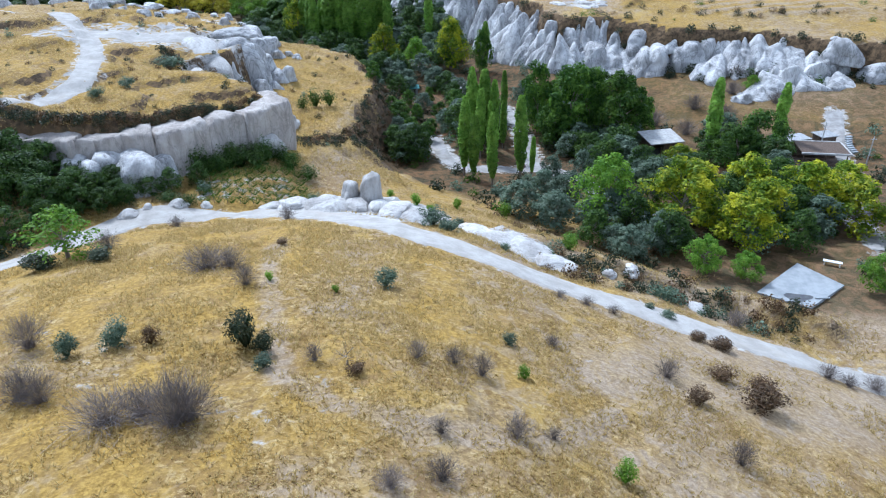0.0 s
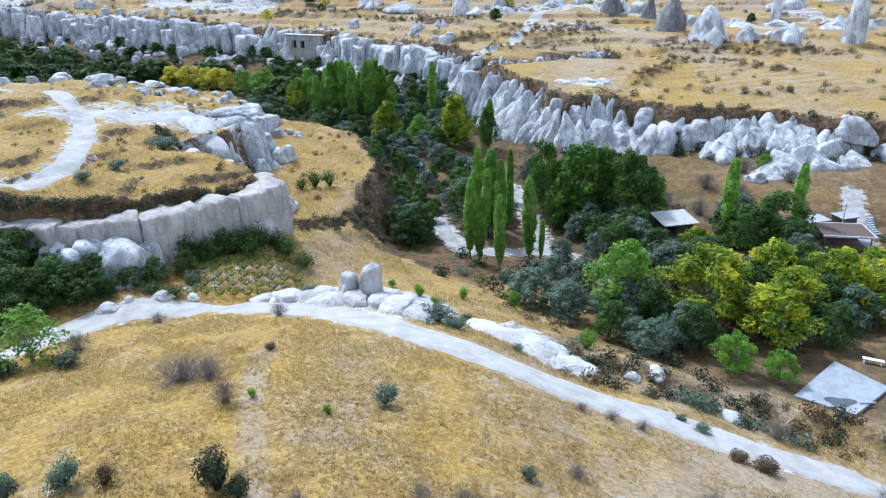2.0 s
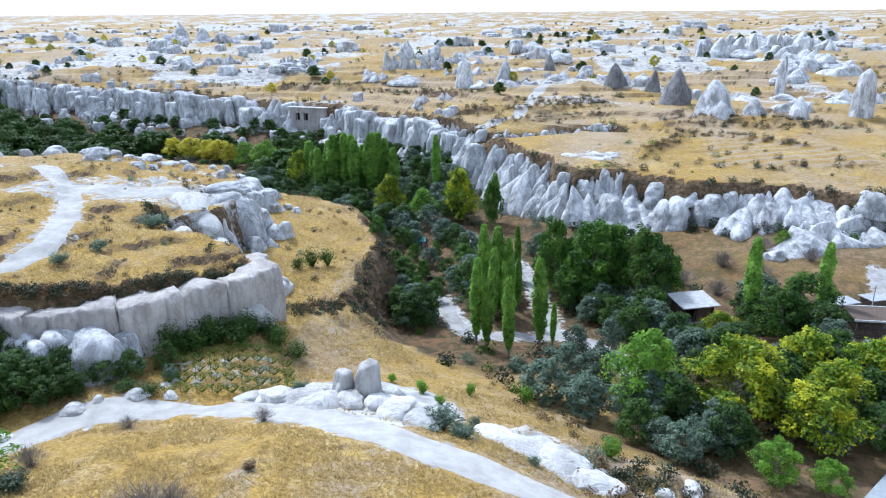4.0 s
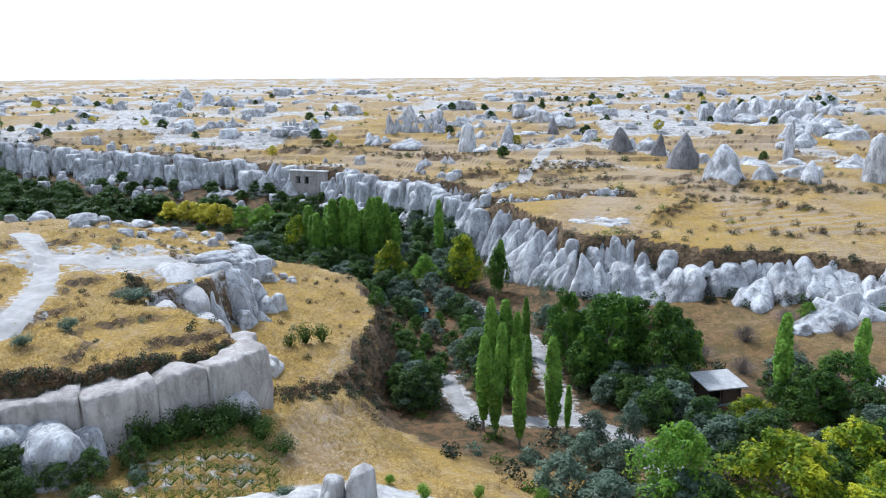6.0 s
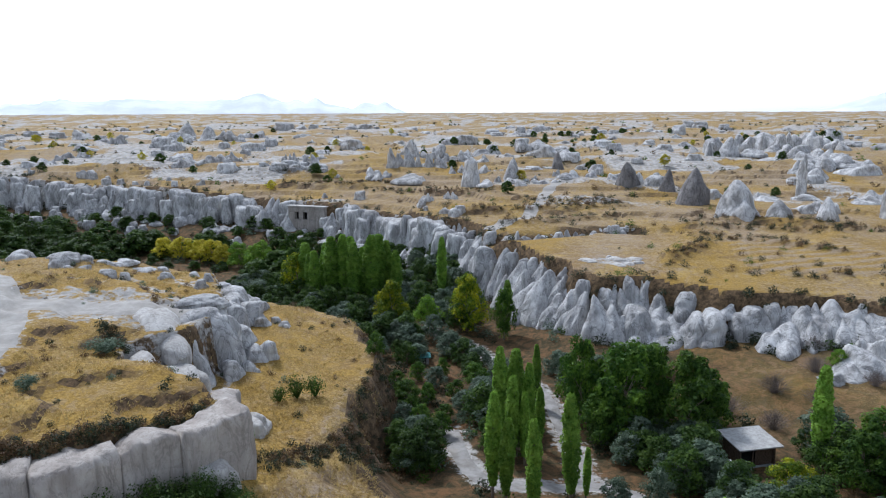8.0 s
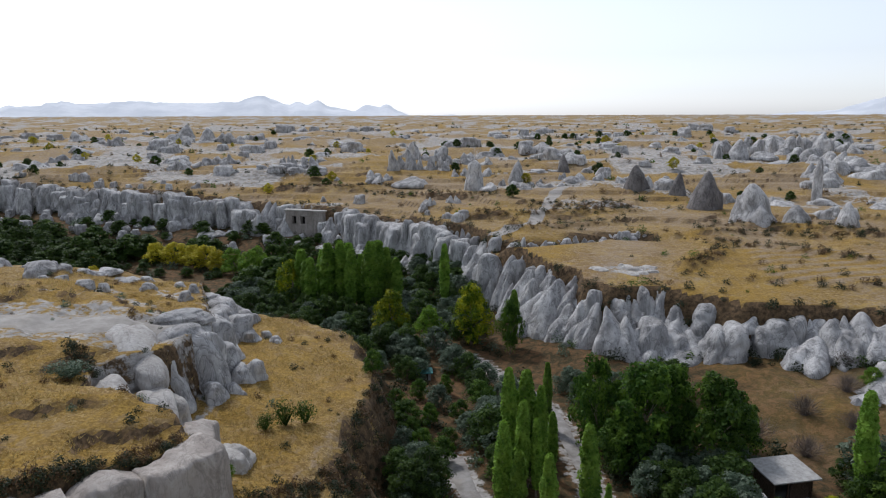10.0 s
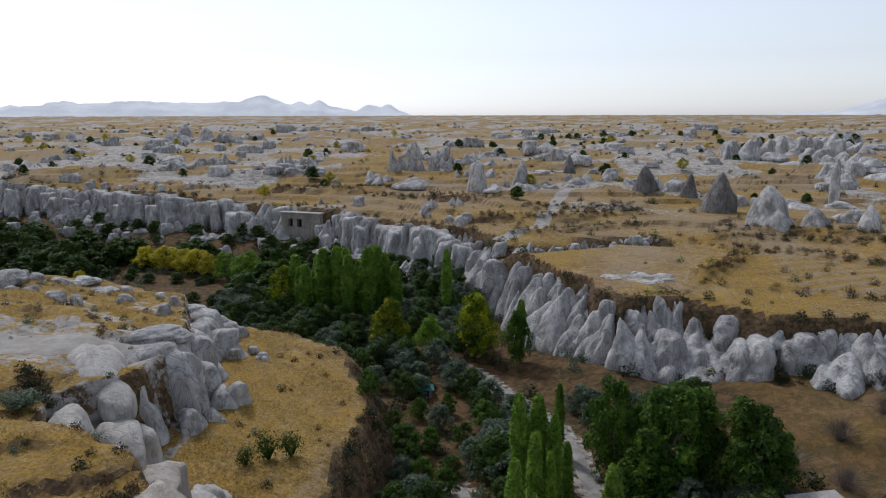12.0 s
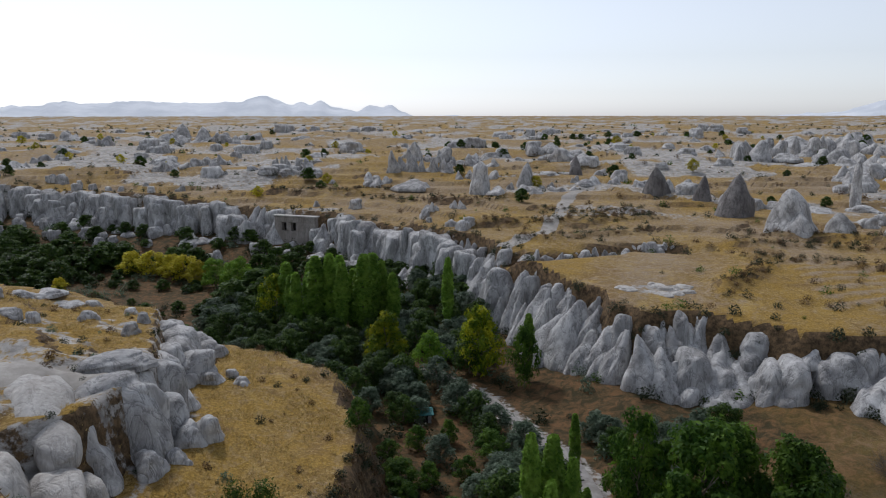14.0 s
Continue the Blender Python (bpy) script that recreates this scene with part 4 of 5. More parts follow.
# ---- plants ----
class Leaves:
    """Collects small leaf sprays as loose quads."""

    def __init__(self, seed):
        self.rng, self.verts, self.faces = random.Random(seed), [], []

    def spray(self, at, out, size, slim=0.6):
        r = self.rng
        n = (out + Vector((r.uniform(-1, 1), r.uniform(-1, 1), r.uniform(-0.6, 1))) * 0.9).normalized()
        u = n.orthogonal().normalized()
        u.rotate(Matrix.Rotation(r.uniform(0, 6.28), 3, n))
        v, s = n.cross(u), size * r.uniform(0.6, 1.3)
        k = len(self.verts)
        bend = n * s * 0.25
        self.verts += [at - u * s - v * s * slim, at + u * s * 1.1, at + v * s * slim * 1.4 + bend]
        self.faces.append((k, k + 1, k + 2))

    def twig(self, at, way, length, wide):
        k = len(self.verts)
        side = way.orthogonal().normalized()
        side.rotate(Matrix.Rotation(self.rng.uniform(0, 6.28), 3, way.normalized()))
        tip = at + way * length
        self.verts += [at - side * wide, at + side * wide, tip]
        self.faces.append((k, k + 1, k + 2))

    def mesh(self, name, material):
        me = bpy.data.meshes.new(name)
        me.from_pydata(self.verts, [], self.faces)
        me.materials.append(material)
        return me


def on_ball(rng):
    z, a = rng.uniform(-1, 1), rng.uniform(0, 6.28)
    r = math.sqrt(1 - z * z)
    return Vector((r * math.cos(a), r * math.sin(a), z))


def limb(verts, faces, a, b, ra, rb, sides=6):
    d = (b - a).normalized()
    u = d.orthogonal().normalized()
    v, k = d.cross(u), len(verts)
    for p, r in ((a, ra), (a.lerp(b, 0.5) + u * ra * 0.5, (ra + rb) / 2), (b, rb)):
        verts.extend(p + (u * math.cos(6.2832 * i / sides) + v * math.sin(6.2832 * i / sides)) * r for i in range(sides))
    for ring in range(2):
        for i in range(sides):
            q, w = k + ring * sides + i, k + ring * sides + (i + 1) % sides
            faces.append((q, w, w + sides, q + sides))
    faces.append(tuple(range(k + 2 * sides, k + 3 * sides)))


def tree_proto(shape, seed, material, count, leaf=0.021):
    """Trunk and crown meshes of a tree 1 high; scaled when placed."""
    rng, lv, tv, tf = random.Random(seed), Leaves(seed), [], []
    if shape == "poplar":
        limb(tv, tf, Vector((0, 0, -0.04)), Vector((0.004, 0, 0.35)), 0.016, 0.011)
        limb(tv, tf, Vector((0.004, 0, 0.35)), Vector((0, 0, 0.92)), 0.011, 0.003)
        for i in range(9):
            z, a = 0.12 + 0.07 * i, rng.uniform(0, 6.28)
            limb(tv, tf, Vector((0, 0, z)), Vector((0.05 * math.cos(a), 0.05 * math.sin(a), z + 0.17)), 0.005, 0.002, 4)
        for i in range(count):
            s = rng.random() ** 0.9
            wide = 0.076 * math.sin(math.pi * (0.05 + 0.9 * s)) ** 0.6 * (1 + 0.25 * noise.noise(Vector((s * 9, seed, 0))))
            a, r = rng.uniform(0, 6.28), math.sqrt(rng.uniform(0.25, 1))
            wide *= 1 + 0.3 * noise.noise(Vector((math.cos(a) * 1.5, math.sin(a) * 1.5, s * 7 + seed)))
            lv.spray(Vector((wide * r * math.cos(a), wide * r * math.sin(a), 0.13 + 0.87 * s)), Vector((math.cos(a), math.sin(a), 0.5)), 0.017)
    else:
        fork = Vector((0.02, 0.01, 0.16))
        limb(tv, tf, Vector((0, 0, -0.05)), fork, 0.032, 0.024)
        lobes = []
        for i in range(36):
            a, up = 2.4 * i + rng.uniform(-0.6, 0.6), (i + 0.3) / 36
            far = 0.36 * math.sin(math.pi * min(1, 0.24 + 0.72 * up)) ** 0.8 * rng.uniform(0.45, 1.2)
            c = Vector((far * math.cos(a), far * math.sin(a), 0.15 + 0.74 * up + rng.uniform(-0.05, 0.05)))
            lobes.append((c, rng.uniform(0.09, 0.17) * (1.1 - 0.35 * up)))
            if i % 3 == 0:
                limb(tv, tf, fork.lerp(Vector((0, 0, 0.6)), up * 0.7), c * 0.9, 0.010, 0.003, 4)
        for i in range(count):
            c, r = lobes[rng.randrange(len(lobes))]
            way = on_ball(rng)
            if way.z < -0.5:
                way.z *= -1
            q = c + Vector((way.x, way.y, way.z * 0.85)) * r * (0.5 + 0.55 * rng.random() ** 0.5) * (1 + 0.35 * noise.noise(way * 2.5 + c * 9))
            lv.spray(q, way + Vector((0, 0, 0.4)), leaf)
    trunk = bpy.data.meshes.new("trunk")
    trunk.from_pydata(tv, [], tf)
    trunk.materials.append(BARK)
    return trunk, lv.mesh("crown", material)


def bush_proto(shape, seed, material, count):
    rng, lv = random.Random(seed), Leaves(seed)
    if shape == "twig":
        for i in range(count):
            a, tilt = rng.uniform(0, 6.28), rng.uniform(0.05, 1.15)
            way = Vector((math.cos(a) * math.sin(tilt), math.sin(a) * math.sin(tilt), math.cos(tilt)))
            at = Vector((rng.uniform(-0.12, 0.12), rng.uniform(-0.12, 0.12), 0))
            if i % 3:
                at = at + way * rng.uniform(0.25, 0.6)
                way = (way + on_ball(rng) * 0.6).normalized()
            lv.twig(at, way, rng.uniform(0.25, 0.6), 0.0045)
    else:
        lobes = [(Vector((rng.uniform(-0.3, 0.3), rng.uniform(-0.3, 0.3), rng.uniform(0.25, 0.66))), rng.uniform(0.2, 0.34)) for i in range(8)]
        for i in range(count // 10):
            a = rng.uniform(0, 6.28)
            lv.twig(Vector((0, 0, -0.05)), Vector((math.cos(a) * 0.5, math.sin(a) * 0.5, 0.8)), 0.7, 0.015)
        for i in range(count):
            c, r = lobes[i % 8]
            way = on_ball(rng)
            q = c + way * r * (0.5 + 0.55 * rng.random())
            q.z = max(q.z, 0.02)
            lv.spray(q, way + Vector((0, 0, 0.3)), 0.034)
    return lv.mesh("foliage", material)


plants = random.Random(11)


def place_tree(protos, name, x, y, tall, wide, label, group, category="tree"):
    trunk, crown = protos[plants.randrange(len(protos))]
    root = new(name)
    root.location = (x, y, z_at(x, y) - 0.05)
    root.rotation_euler = (plants.uniform(-0.03, 0.03), plants.uniform(-0.03, 0.03), plants.uniform(0, 6.28))
    root.scale = (wide, wide, tall)
    for part_name, me in (("trunk", trunk), ("crown", crown)):
        new(part_name, me).parent = root
    return tagged(root, label, category, group)


def place_bush(meshes, name, x, y, wide, tall, label, group):
    ob = new(name, meshes[plants.randrange(len(meshes))])
    ob.location = (x, y, z_at(x, y) - 0.04)
    ob.rotation_euler = (0, 0, plants.uniform(0, 6.28))
    ob.scale = (wide, wide, tall)
    return tagged(ob, label, "bush", group)


POPLARS = [tree_proto("poplar", 20 + i, LEAF_POPLAR, 3600) for i in range(4)]
GREENS = [tree_proto("round", 30 + i, LEAF_GREEN, 5600, 0.023) for i in range(3)]
THICKETS = [tree_proto("round", 35 + i, LEAF_DEEP, 3200, 0.027) for i in range(3)]
FAR_THICKETS = [tree_proto("round", 150 + i, LEAF_DEEP, 1600, 0.055) for i in range(3)]
DEEPS = [tree_proto("round", 45 + i, LEAF_DEEP, 3800, 0.024) for i in range(2)]
YELLOWS = [tree_proto("round", 40 + i, LEAF_YELLOW, 5600, 0.023) for i in range(3)]
LIMES = [tree_proto("round", 50 + i, LEAF_LIME, 5500) for i in range(3)]
SILVERS = [tree_proto("round", 60 + i, LEAF_OLIVE, 3400, 0.027) for i in range(3)]
GOLDS = [tree_proto("round", 70 + i, LEAF_GOLD, 3000, 0.028) for i in range(2)]
TWIGS = [bush_proto("twig", 80 + i, TWIG, 900) for i in range(4)]
RUSTS = [bush_proto("leaf", 90 + i, RUST, 1300) for i in range(2)]
SILVER_BUSHES = [bush_proto("leaf", 95 + i, LEAF_OLIVE, 1400) for i in range(3)]
GREEN_BUSHES = [bush_proto("leaf", 100 + i, LEAF_DEEP, 850) for i in range(3)]
LIME_BUSHES = [bush_proto("leaf", 110 + i, LEAF_LIME, 1300) for i in range(2)]
DARK_BUSHES = [bush_proto("leaf", 120 + i, LEAF_DARK, 1400) for i in range(3)]


OPEN_GROUND = [(14, 126), (60, 134), (78, 128), (66, 108), (40, 106), (26, 118)]


def build_trees():
    label, group = "tall slender green poplar in the valley", "valley poplars"
    for x, y, tall in [(2.7, 93.7, 11.6), (3.9, 92.2, 9.4), (6.4, 88.8, 10.6), (10.5, 91.7, 12), (4.4, 106, 13.1), (6.1, 106.5, 12.7), (6.8, 101.8, 9), (5.3, 101.8, 11),
                       (7.6, 105, 11.5), (10.4, 120, 9), (8.5, 153, 10.5), (-3.7, 174, 14.3), (39.8, 100.3, 12.8), (50.7, 102.8, 11), (9.2, 107, 8), (12.2, 92.6, 6)]:
        place_tree(POPLARS, "poplar_tree", x, y, tall, tall * plants.uniform(0.85, 1.15), label, group)
    for x, y, tall in [(-34.6, 181, 12.8), (-31.6, 176, 11.8), (-27.8, 176, 15), (-25.2, 176, 15.3), (-22.9, 173.6, 14.1), (-21.3, 176, 12.4), (-19.1, 174, 15.4), (-17.5, 176, 15.3),
                       (-15.6, 177, 13.8), (-13.5, 174.5, 12.3), (-30, 180, 13), (-24, 180, 14), (-18, 180, 14.5), (-33, 178, 11)]:
        place_tree(POPLARS, "poplar_tree", x, y, tall, tall * plants.uniform(1.25, 1.6), label, "poplar stand")
    for x, y, tall, wide in [(20.4, 111, 13.5, 11), (15.7, 114.3, 12.5, 7.5), (27.6, 108.5, 12.5, 10), (24, 113, 12, 9), (31, 112, 9, 8), (45.8, 98.8, 8.6, 10), (17.5, 108, 8, 7),
                             (7.9, 151, 10.1, 5), (-45.9, 218, 8.5, 9), (-40, 196, 9, 8), (42, 96, 7, 8), (-8, 120, 4, 5), (2, 128, 4, 5)]:
        place_tree(GREENS, "broadleaf_tree", x, y, tall, wide, "large dark green broadleaf tree in the valley", "valley trees")
    for x, y, tall, wide in [(27, 72.5, 9.3, 11), (37, 79.2, 7.5, 8.5), (31.8, 66.5, 6.8, 8), (42.9, 76.1, 7.5, 9), (46.5, 72, 6.5, 8), (32.6, 92, 5, 6), (35, 71, 7, 8), (49.3, 80, 6.5, 8),
                             (1.5, 156.2, 11.6, 9.5), (-13.5, 160, 9.5, 8), (-36.5, 181, 10.8, 8), (53, 70, 6, 7)]:
        place_tree(YELLOWS, "broadleaf_tree", x, y, tall, wide, "round yellow-green broadleaf tree turning in autumn", "turning trees")
    for x, y, tall, wide in [(18.7, 74.6, 8.6, 8.5), (25.8, 61.1, 4.3, 4.4), (29.5, 59.8, 3.4, 3.6), (-6.2, 157, 7, 6.5), (-58.4, 211, 7.5, 8.5), (-53, 207, 8, 7.5), (-50.4, 204, 9.3, 8), (41, 57, 4.4, 4.2),
                             (33.5, 114, 6, 4), (-21.5, 87.5, 2.6, 3.4)]:
        place_tree(LIMES, "broadleaf_tree", x, y, tall, wide, "bright fresh-green young broadleaf tree", "young trees")
    for x, y, tall, wide in [(-5.4, 106, 4.5, 5), (-7.8, 112, 3.6, 4), (0, 118, 3.4, 4.4), (3, 122, 4, 5), (-4, 128, 3.6, 4.6), (8, 112, 4.6, 5), (14.5, 88.5, 4.4, 4), (18.6, 90, 5, 3.6), (43, 104, 6.5, 8), (-30, 168, 5, 7),
                             (-25, 160, 4.5, 6), (-10, 148, 4.6, 6), (-2, 143, 4.6, 6), (2.6, 136, 4.4, 6), (6, 131, 4, 5.6), (-14, 142, 4, 5), (15, 80, 5, 6), (12.5, 84, 4, 5), (22.5, 66, 4, 5), (-5, 151, 5, 6),
                             (24, 101, 4.4, 5.5), (19, 103, 4, 5), (28, 99, 3, 4)]:
        place_tree(SILVERS, "willow_tree", x, y, tall, wide, "silvery grey-green willow on the valley floor", "valley willows")
    rng = random.Random(17)
    for i in range(1150):
        x, y = rng.uniform(-50, 52), rng.uniform(60, 205)
        if z_at(x, y) > 4.6 or (x > 4 and float(inside(x, y, FAR_PLATEAU)) > -17) or min(float(line_distance(x, y, r)) for r in (VALLEY_ROAD, VALLEY_LANE, STREAM_BED)) < 3.6 or float(inside(x, y, OPEN_GROUND)) > -1:
            continue
        if (27 < x < 42 and 50 < y < 66) or (27 < x < 39 and 93 < y < 108) or (-14 < x < 1 and 108 < y < 138) or (-5 < x < 19 and 78 < y < 101) or (47 < x < 64 and 86 < y < 108):
            continue
        k = rng.uniform(0.8, 1.3)
        if rng.random() < 0.5:
            place_tree(SILVERS, "willow_tree", x, y, 3.8 * k, 5 * k, "silvery grey-green willow on the valley floor", "valley willows")
        else:
            place_tree(THICKETS, "broadleaf_tree", x, y, 4.6 * k, 5 * k, "dark green broadleaf tree in the valley thicket", "thicket trees")
    for x, y, tall, wide in [(-78, 222, 7, 9), (-72, 219, 6.6, 8), (-68, 217, 7, 9), (-84, 224, 6.6, 8), (-64, 214, 6.4, 7), (-100, 222, 4, 5), (-92, 205, 4, 4.5)]:
        place_tree(GOLDS, "broadleaf_tree", x, y, tall, wide, "low golden-yellow autumn tree", "golden trees")
    for x, y, tall, wide in [(-130, 235, 9, 11), (-120, 232, 8, 10), (-140, 240, 9, 12), (-150, 236, 10, 12), (-112, 230, 7, 9), (-160, 245, 11, 13), (-125, 243, 8, 10), (-170, 262, 11, 13), (-152, 256, 9, 12),
                             (-180, 280, 14, 14), (-190, 300, 15, 15), (-178, 290, 13, 14), (-172, 276, 13, 14), (-165, 268, 12, 13), (-195, 315, 15, 16), (-145, 246, 11, 12), (-135, 225, 9, 11), (-106, 226, 8, 9), (-98, 216, 6, 8)]:
        place_tree(THICKETS, "broadleaf_tree", x, y, tall, wide, "dark green broadleaf tree below the far cliff", "far valley trees")
    for i in range(330):
        y = rng.uniform(178, 262)
        x = rng.uniform(-0.85, 0.0) * y
        edge = float(inside(x, y, FAR_PLATEAU))
        if edge > -7 or float(inside(x, y, LEFT_PLATEAU)) > -6 or z_at(x, y) > 8 or (-50 < x < -8 and y < 190):
            continue
        k = rng.uniform(0.7, 1.4) * (0.5 if -95 < x < -50 and y < 224 else 1.25 if edge < -22 else 0.8)
        place_tree(FAR_THICKETS, "thicket_tree", x, y, 4.2 * k, 6 * k, "low dark green thicket tree below the far cliff", "far thicket")
    for i in range(110):
        y = 225 + 420 * rng.random() ** 1.3
        x = rng.uniform(-0.6, 0.66) * y
        if float(inside(x, y, FAR_PLATEAU)) < 6:
            continue
        k = rng.uniform(0.6, 1.4) * (1 + y / 900)
        place_tree(FAR_THICKETS if rng.random() < 0.8 else GOLDS, "hillside_tree", x, y, 2.6 * k, 3.0 * k, "small round tree on the dry terraced slope", "hillside trees")
    for x, y, tall, wide in [(-43, 66.2, 6.5, 6), (-40, 66.4, 5.6, 5), (-47, 66.4, 6.8, 7), (-44, 61.5, 5.4, 6.5), (-41, 64, 5.2, 6), (-48, 58.5, 5.5, 6.5), (-38, 60.5, 4.6, 5.6), (-36.6, 64.2, 3.6, 4.6), (-52, 63, 6, 7), (-45, 66, 5.4, 6), (-57, 60, 6, 7), (-35, 61.2, 2.8, 3.6),
                             (-29.6, 64.9, 2.2, 2.6), (-32.4, 63.4, 2.6, 3.0), (-34.2, 63.2, 3.4, 3.8), (-31.2, 62.8, 2.4, 2.8), (-36.8, 58.6, 3.4, 4), (-40, 57, 3.8, 4.6), (-28.2, 66.4, 2.6, 2.8), (-26, 68.6, 2.6, 2.6), (-37.5, 66.2, 3.6, 4.2), (-33.4, 65.4, 3.2, 3.6), (-30.6, 66.2, 2.6, 3.2), (-36, 62, 4, 4.6), (-39.5, 63, 4.6, 5.4), (-33, 61.6, 2.6, 3.4), (-55, 67, 6, 7), (-50, 66, 5.6, 6), (-47, 64.5, 6, 6.5), (-60, 66, 7, 8), (-52, 73, 2.2, 3), (-57, 74, 2.8, 3.6), (-48, 73, 1.8, 2.6)]:
        place_tree(DEEPS, "broadleaf_tree", x, y, tall, wide, "dense dark green tree below the white cliff", "cliff foot trees")
    place_tree([tree_proto("round", 55, LEAF_LIME, 1500, 0.026)], "broadleaf_tree", -30.2, 48.8, 4.8, 6.4, "spreading light-green tree at the road edge", "roadside trees")
    for x, y in [(-5.5, 112), (-3, 110), (-7, 117), (-2.5, 115), (-9, 122), (-5, 121), (-1, 123), (-10, 127), (-7, 131), (-3, 133), (-12, 118)]:
        place_tree(GREENS, "fruit_tree", x, y, plants.uniform(2.6, 3.6), plants.uniform(2.6, 3.6), "small orchard fruit tree on bare soil", "orchard trees")
    for x, y, tall in [(44, 121, 3.4), (48, 117, 3), (52, 126, 3.2), (36, 117, 3.4), (40, 112, 3.2), (58, 121, 2.6), (55, 133, 3)]:
        place_tree([(GREENS[0][0], TWIGS[0])], "bare_tree", x, y, tall, tall, "leafless small field tree", "field trees")
    place_tree(LIMES, "field_tree", 56, 127, 3, 3.8, "small lone green tree in the dry field", "field trees")


def build_bushes():
    twig = "leafless grey-brown thorny bush in dry grass"
    for x, y, tall, wide in [(-16.8, 42.7, 1.8, 3.2), (-15.3, 43.1, 1.5, 2.2), (-23.1, 31.5, 2.4, 1.9), (-20.7, 26.5, 1.9, 2.2), (-19.6, 26.2, 1.6, 1.7), (-15.3, 24, 1.7, 3.1), (-14, 24.6, 1.6, 2), (-12.2, 23.8, 2.9, 2.7), (-11.6, 24.2, 2.2, 2),
                             (-0.3, 24.1, 1, 0.9), (3.3, 25, 1.4, 1.3), (-0.2, 21.1, 1.3, 1.3), (-1.6, 30.6, 1.3, 1), (6.7, 36.1, 0.9, 0.9), (14.1, 35.5, 1.6, 1.4), (15.6, 27.2, 1.8, 1.3)]:
        place_bush(TWIGS, "thorn_bush", x, y, wide, tall * 1.1, twig, "thorn bushes")
    for x, y, tall, wide in [(28.8, 41.9, 1.4, 1.5), (30.1, 41.2, 1.1, 1.3), (32.3, 41.4, 1.4, 1.8), (24.5, 49.2, 1.8, 1.8), (1.9, 30.3, 1.7, 1.2), (0.4, 30.8, 1.2, 1), (5.2, 25.6, 0.8, 0.8), (-2.3, 20, 1, 1.2), (-6.9, 29.3, 1.2, 0.9),
                             (10.6, 44.6, 0.7, 1.2), (8.6, 45.0, 0.6, 1), (12.6, 44.2, 0.8, 1), (-24.6, 57.5, 1.2, 1.3), (-14.2, 56.8, 1.3, 1.3), (-27.6, 50.5, 1.6, 2), (-13, 39, 1.9, 1.4)]:
        place_bush(TWIGS, "thorn_bush", x, y, wide, tall * 1.1, twig, "thorn bushes")
    for x, y, tall, wide in [(-4, 39.7, 1.7, 1.7), (-20.5, 30.5, 2, 1.5), (-18.1, 31.2, 1.9, 1.8), (3.8, 34.4, 0.9, 1), (-9.4, 28.6, 1.1, 1.2), (5.2, 54, 0.8, 1), (17.6, 46.5, 0.8, 1.4), (16.4, 47.6, 0.7, 1), (1.2, 60.2, 1, 1.2),
                             (-1.2, 57.6, 2, 3), (0.4, 56.4, 1.4, 2.4), (-24.8, 66.8, 1.4, 1.8), (-13.5, 66, 1.2, 1.6), (-36.2, 93, 2.2, 3.6), (-34, 92.4, 1.8, 2.4), (-37.2, 81.5, 1.6, 2.2), (-38.5, 76.5, 1.4, 2),
                             (6.8, 84.5, 1.6, 2)]:
        place_bush(SILVER_BUSHES, "silver_bush", x, y, wide, tall, "silvery grey-green rounded shrub in dry grass", "silver shrubs")
    for x, y, tall, wide in [(-16.2, 31.2, 1.3, 1.2), (18.4, 37.2, 1.2, 1.9), (20, 34.1, 1.9, 2.9), (15.2, 32.8, 1.2, 1.7), (20.7, 43.1, 1.2, 2.1), (19, 43.6, 1, 1.6), (-12.6, 47.6, 0.7, 1), (-4.6, 28.6, 0.9, 1.2), (21, 36.4, 1.4, 2.0)]:
        place_bush(RUSTS, "rusty_bush", x, y, wide, tall, "rust-brown dry shrub on the hillside", "rusty shrubs")
    for x, y, tall, wide in [(-10.8, 30.7, 3, 2), (-9.7, 30.2, 1.7, 1.4), (-26.6, 47, 1.4, 2.6), (-31, 46.5, 1.6, 3)]:
        place_bush(DARK_BUSHES + GREEN_BUSHES, "green_bush", x, y, wide, tall, "dark olive-green shrub on the hillside", "green shrubs")
    for x, y, tall, wide in [(4.3, 30.8, 1.0, 0.9), (8.3, 23.5, 1.5, 1.3), (-7, 38, 0.7, 0.6), (-11.6, 39.6, 0.8, 0.7), (-3, 67.6, 1.6, 1.4), (1.2, 70.6, 1.5, 1.3), (6.6, 72.6, 2.2, 2), (11.6, 58.6, 1.8, 2.4), (-1.4, 64.6, 1, 1.2), (-6, 70, 1.2, 1)]:
        place_bush(LIME_BUSHES, "green_bush", x, y, wide, tall, "small bright green shrub standing in dry grass", "green shrubs")
    for x, y, tall, wide in [(-22, 75.4, 2, 3.4), (-24, 73.6, 2.2, 3.6), (-19.4, 77, 1.8, 3), (-17.6, 75.2, 1.6, 2.6), (-26, 72.4, 2.4, 3), (-21, 74, 1.6, 3), (-15.6, 74.6, 1.6, 2.4), (-27.6, 64.2, 1.2, 2.6), (-25.6, 63.8, 1, 2.2), (-18.8, 100.2, 2.2, 2.8),
                             (-17, 101.4, 2.4, 2.8), (-20.4, 98.6, 1.8, 2), (-29.2, 69.4, 2, 2.4), (-27, 71.6, 2.4, 3), (-25, 72.6, 2.6, 3.4), (-23, 74.4, 2.4, 3.4), (-20.4, 75.8, 2, 3), (-30.8, 65.4, 2, 2.8), (-33.2, 64.8, 2.4, 3), (-18.4, 76.4, 1.8, 2.8)]:
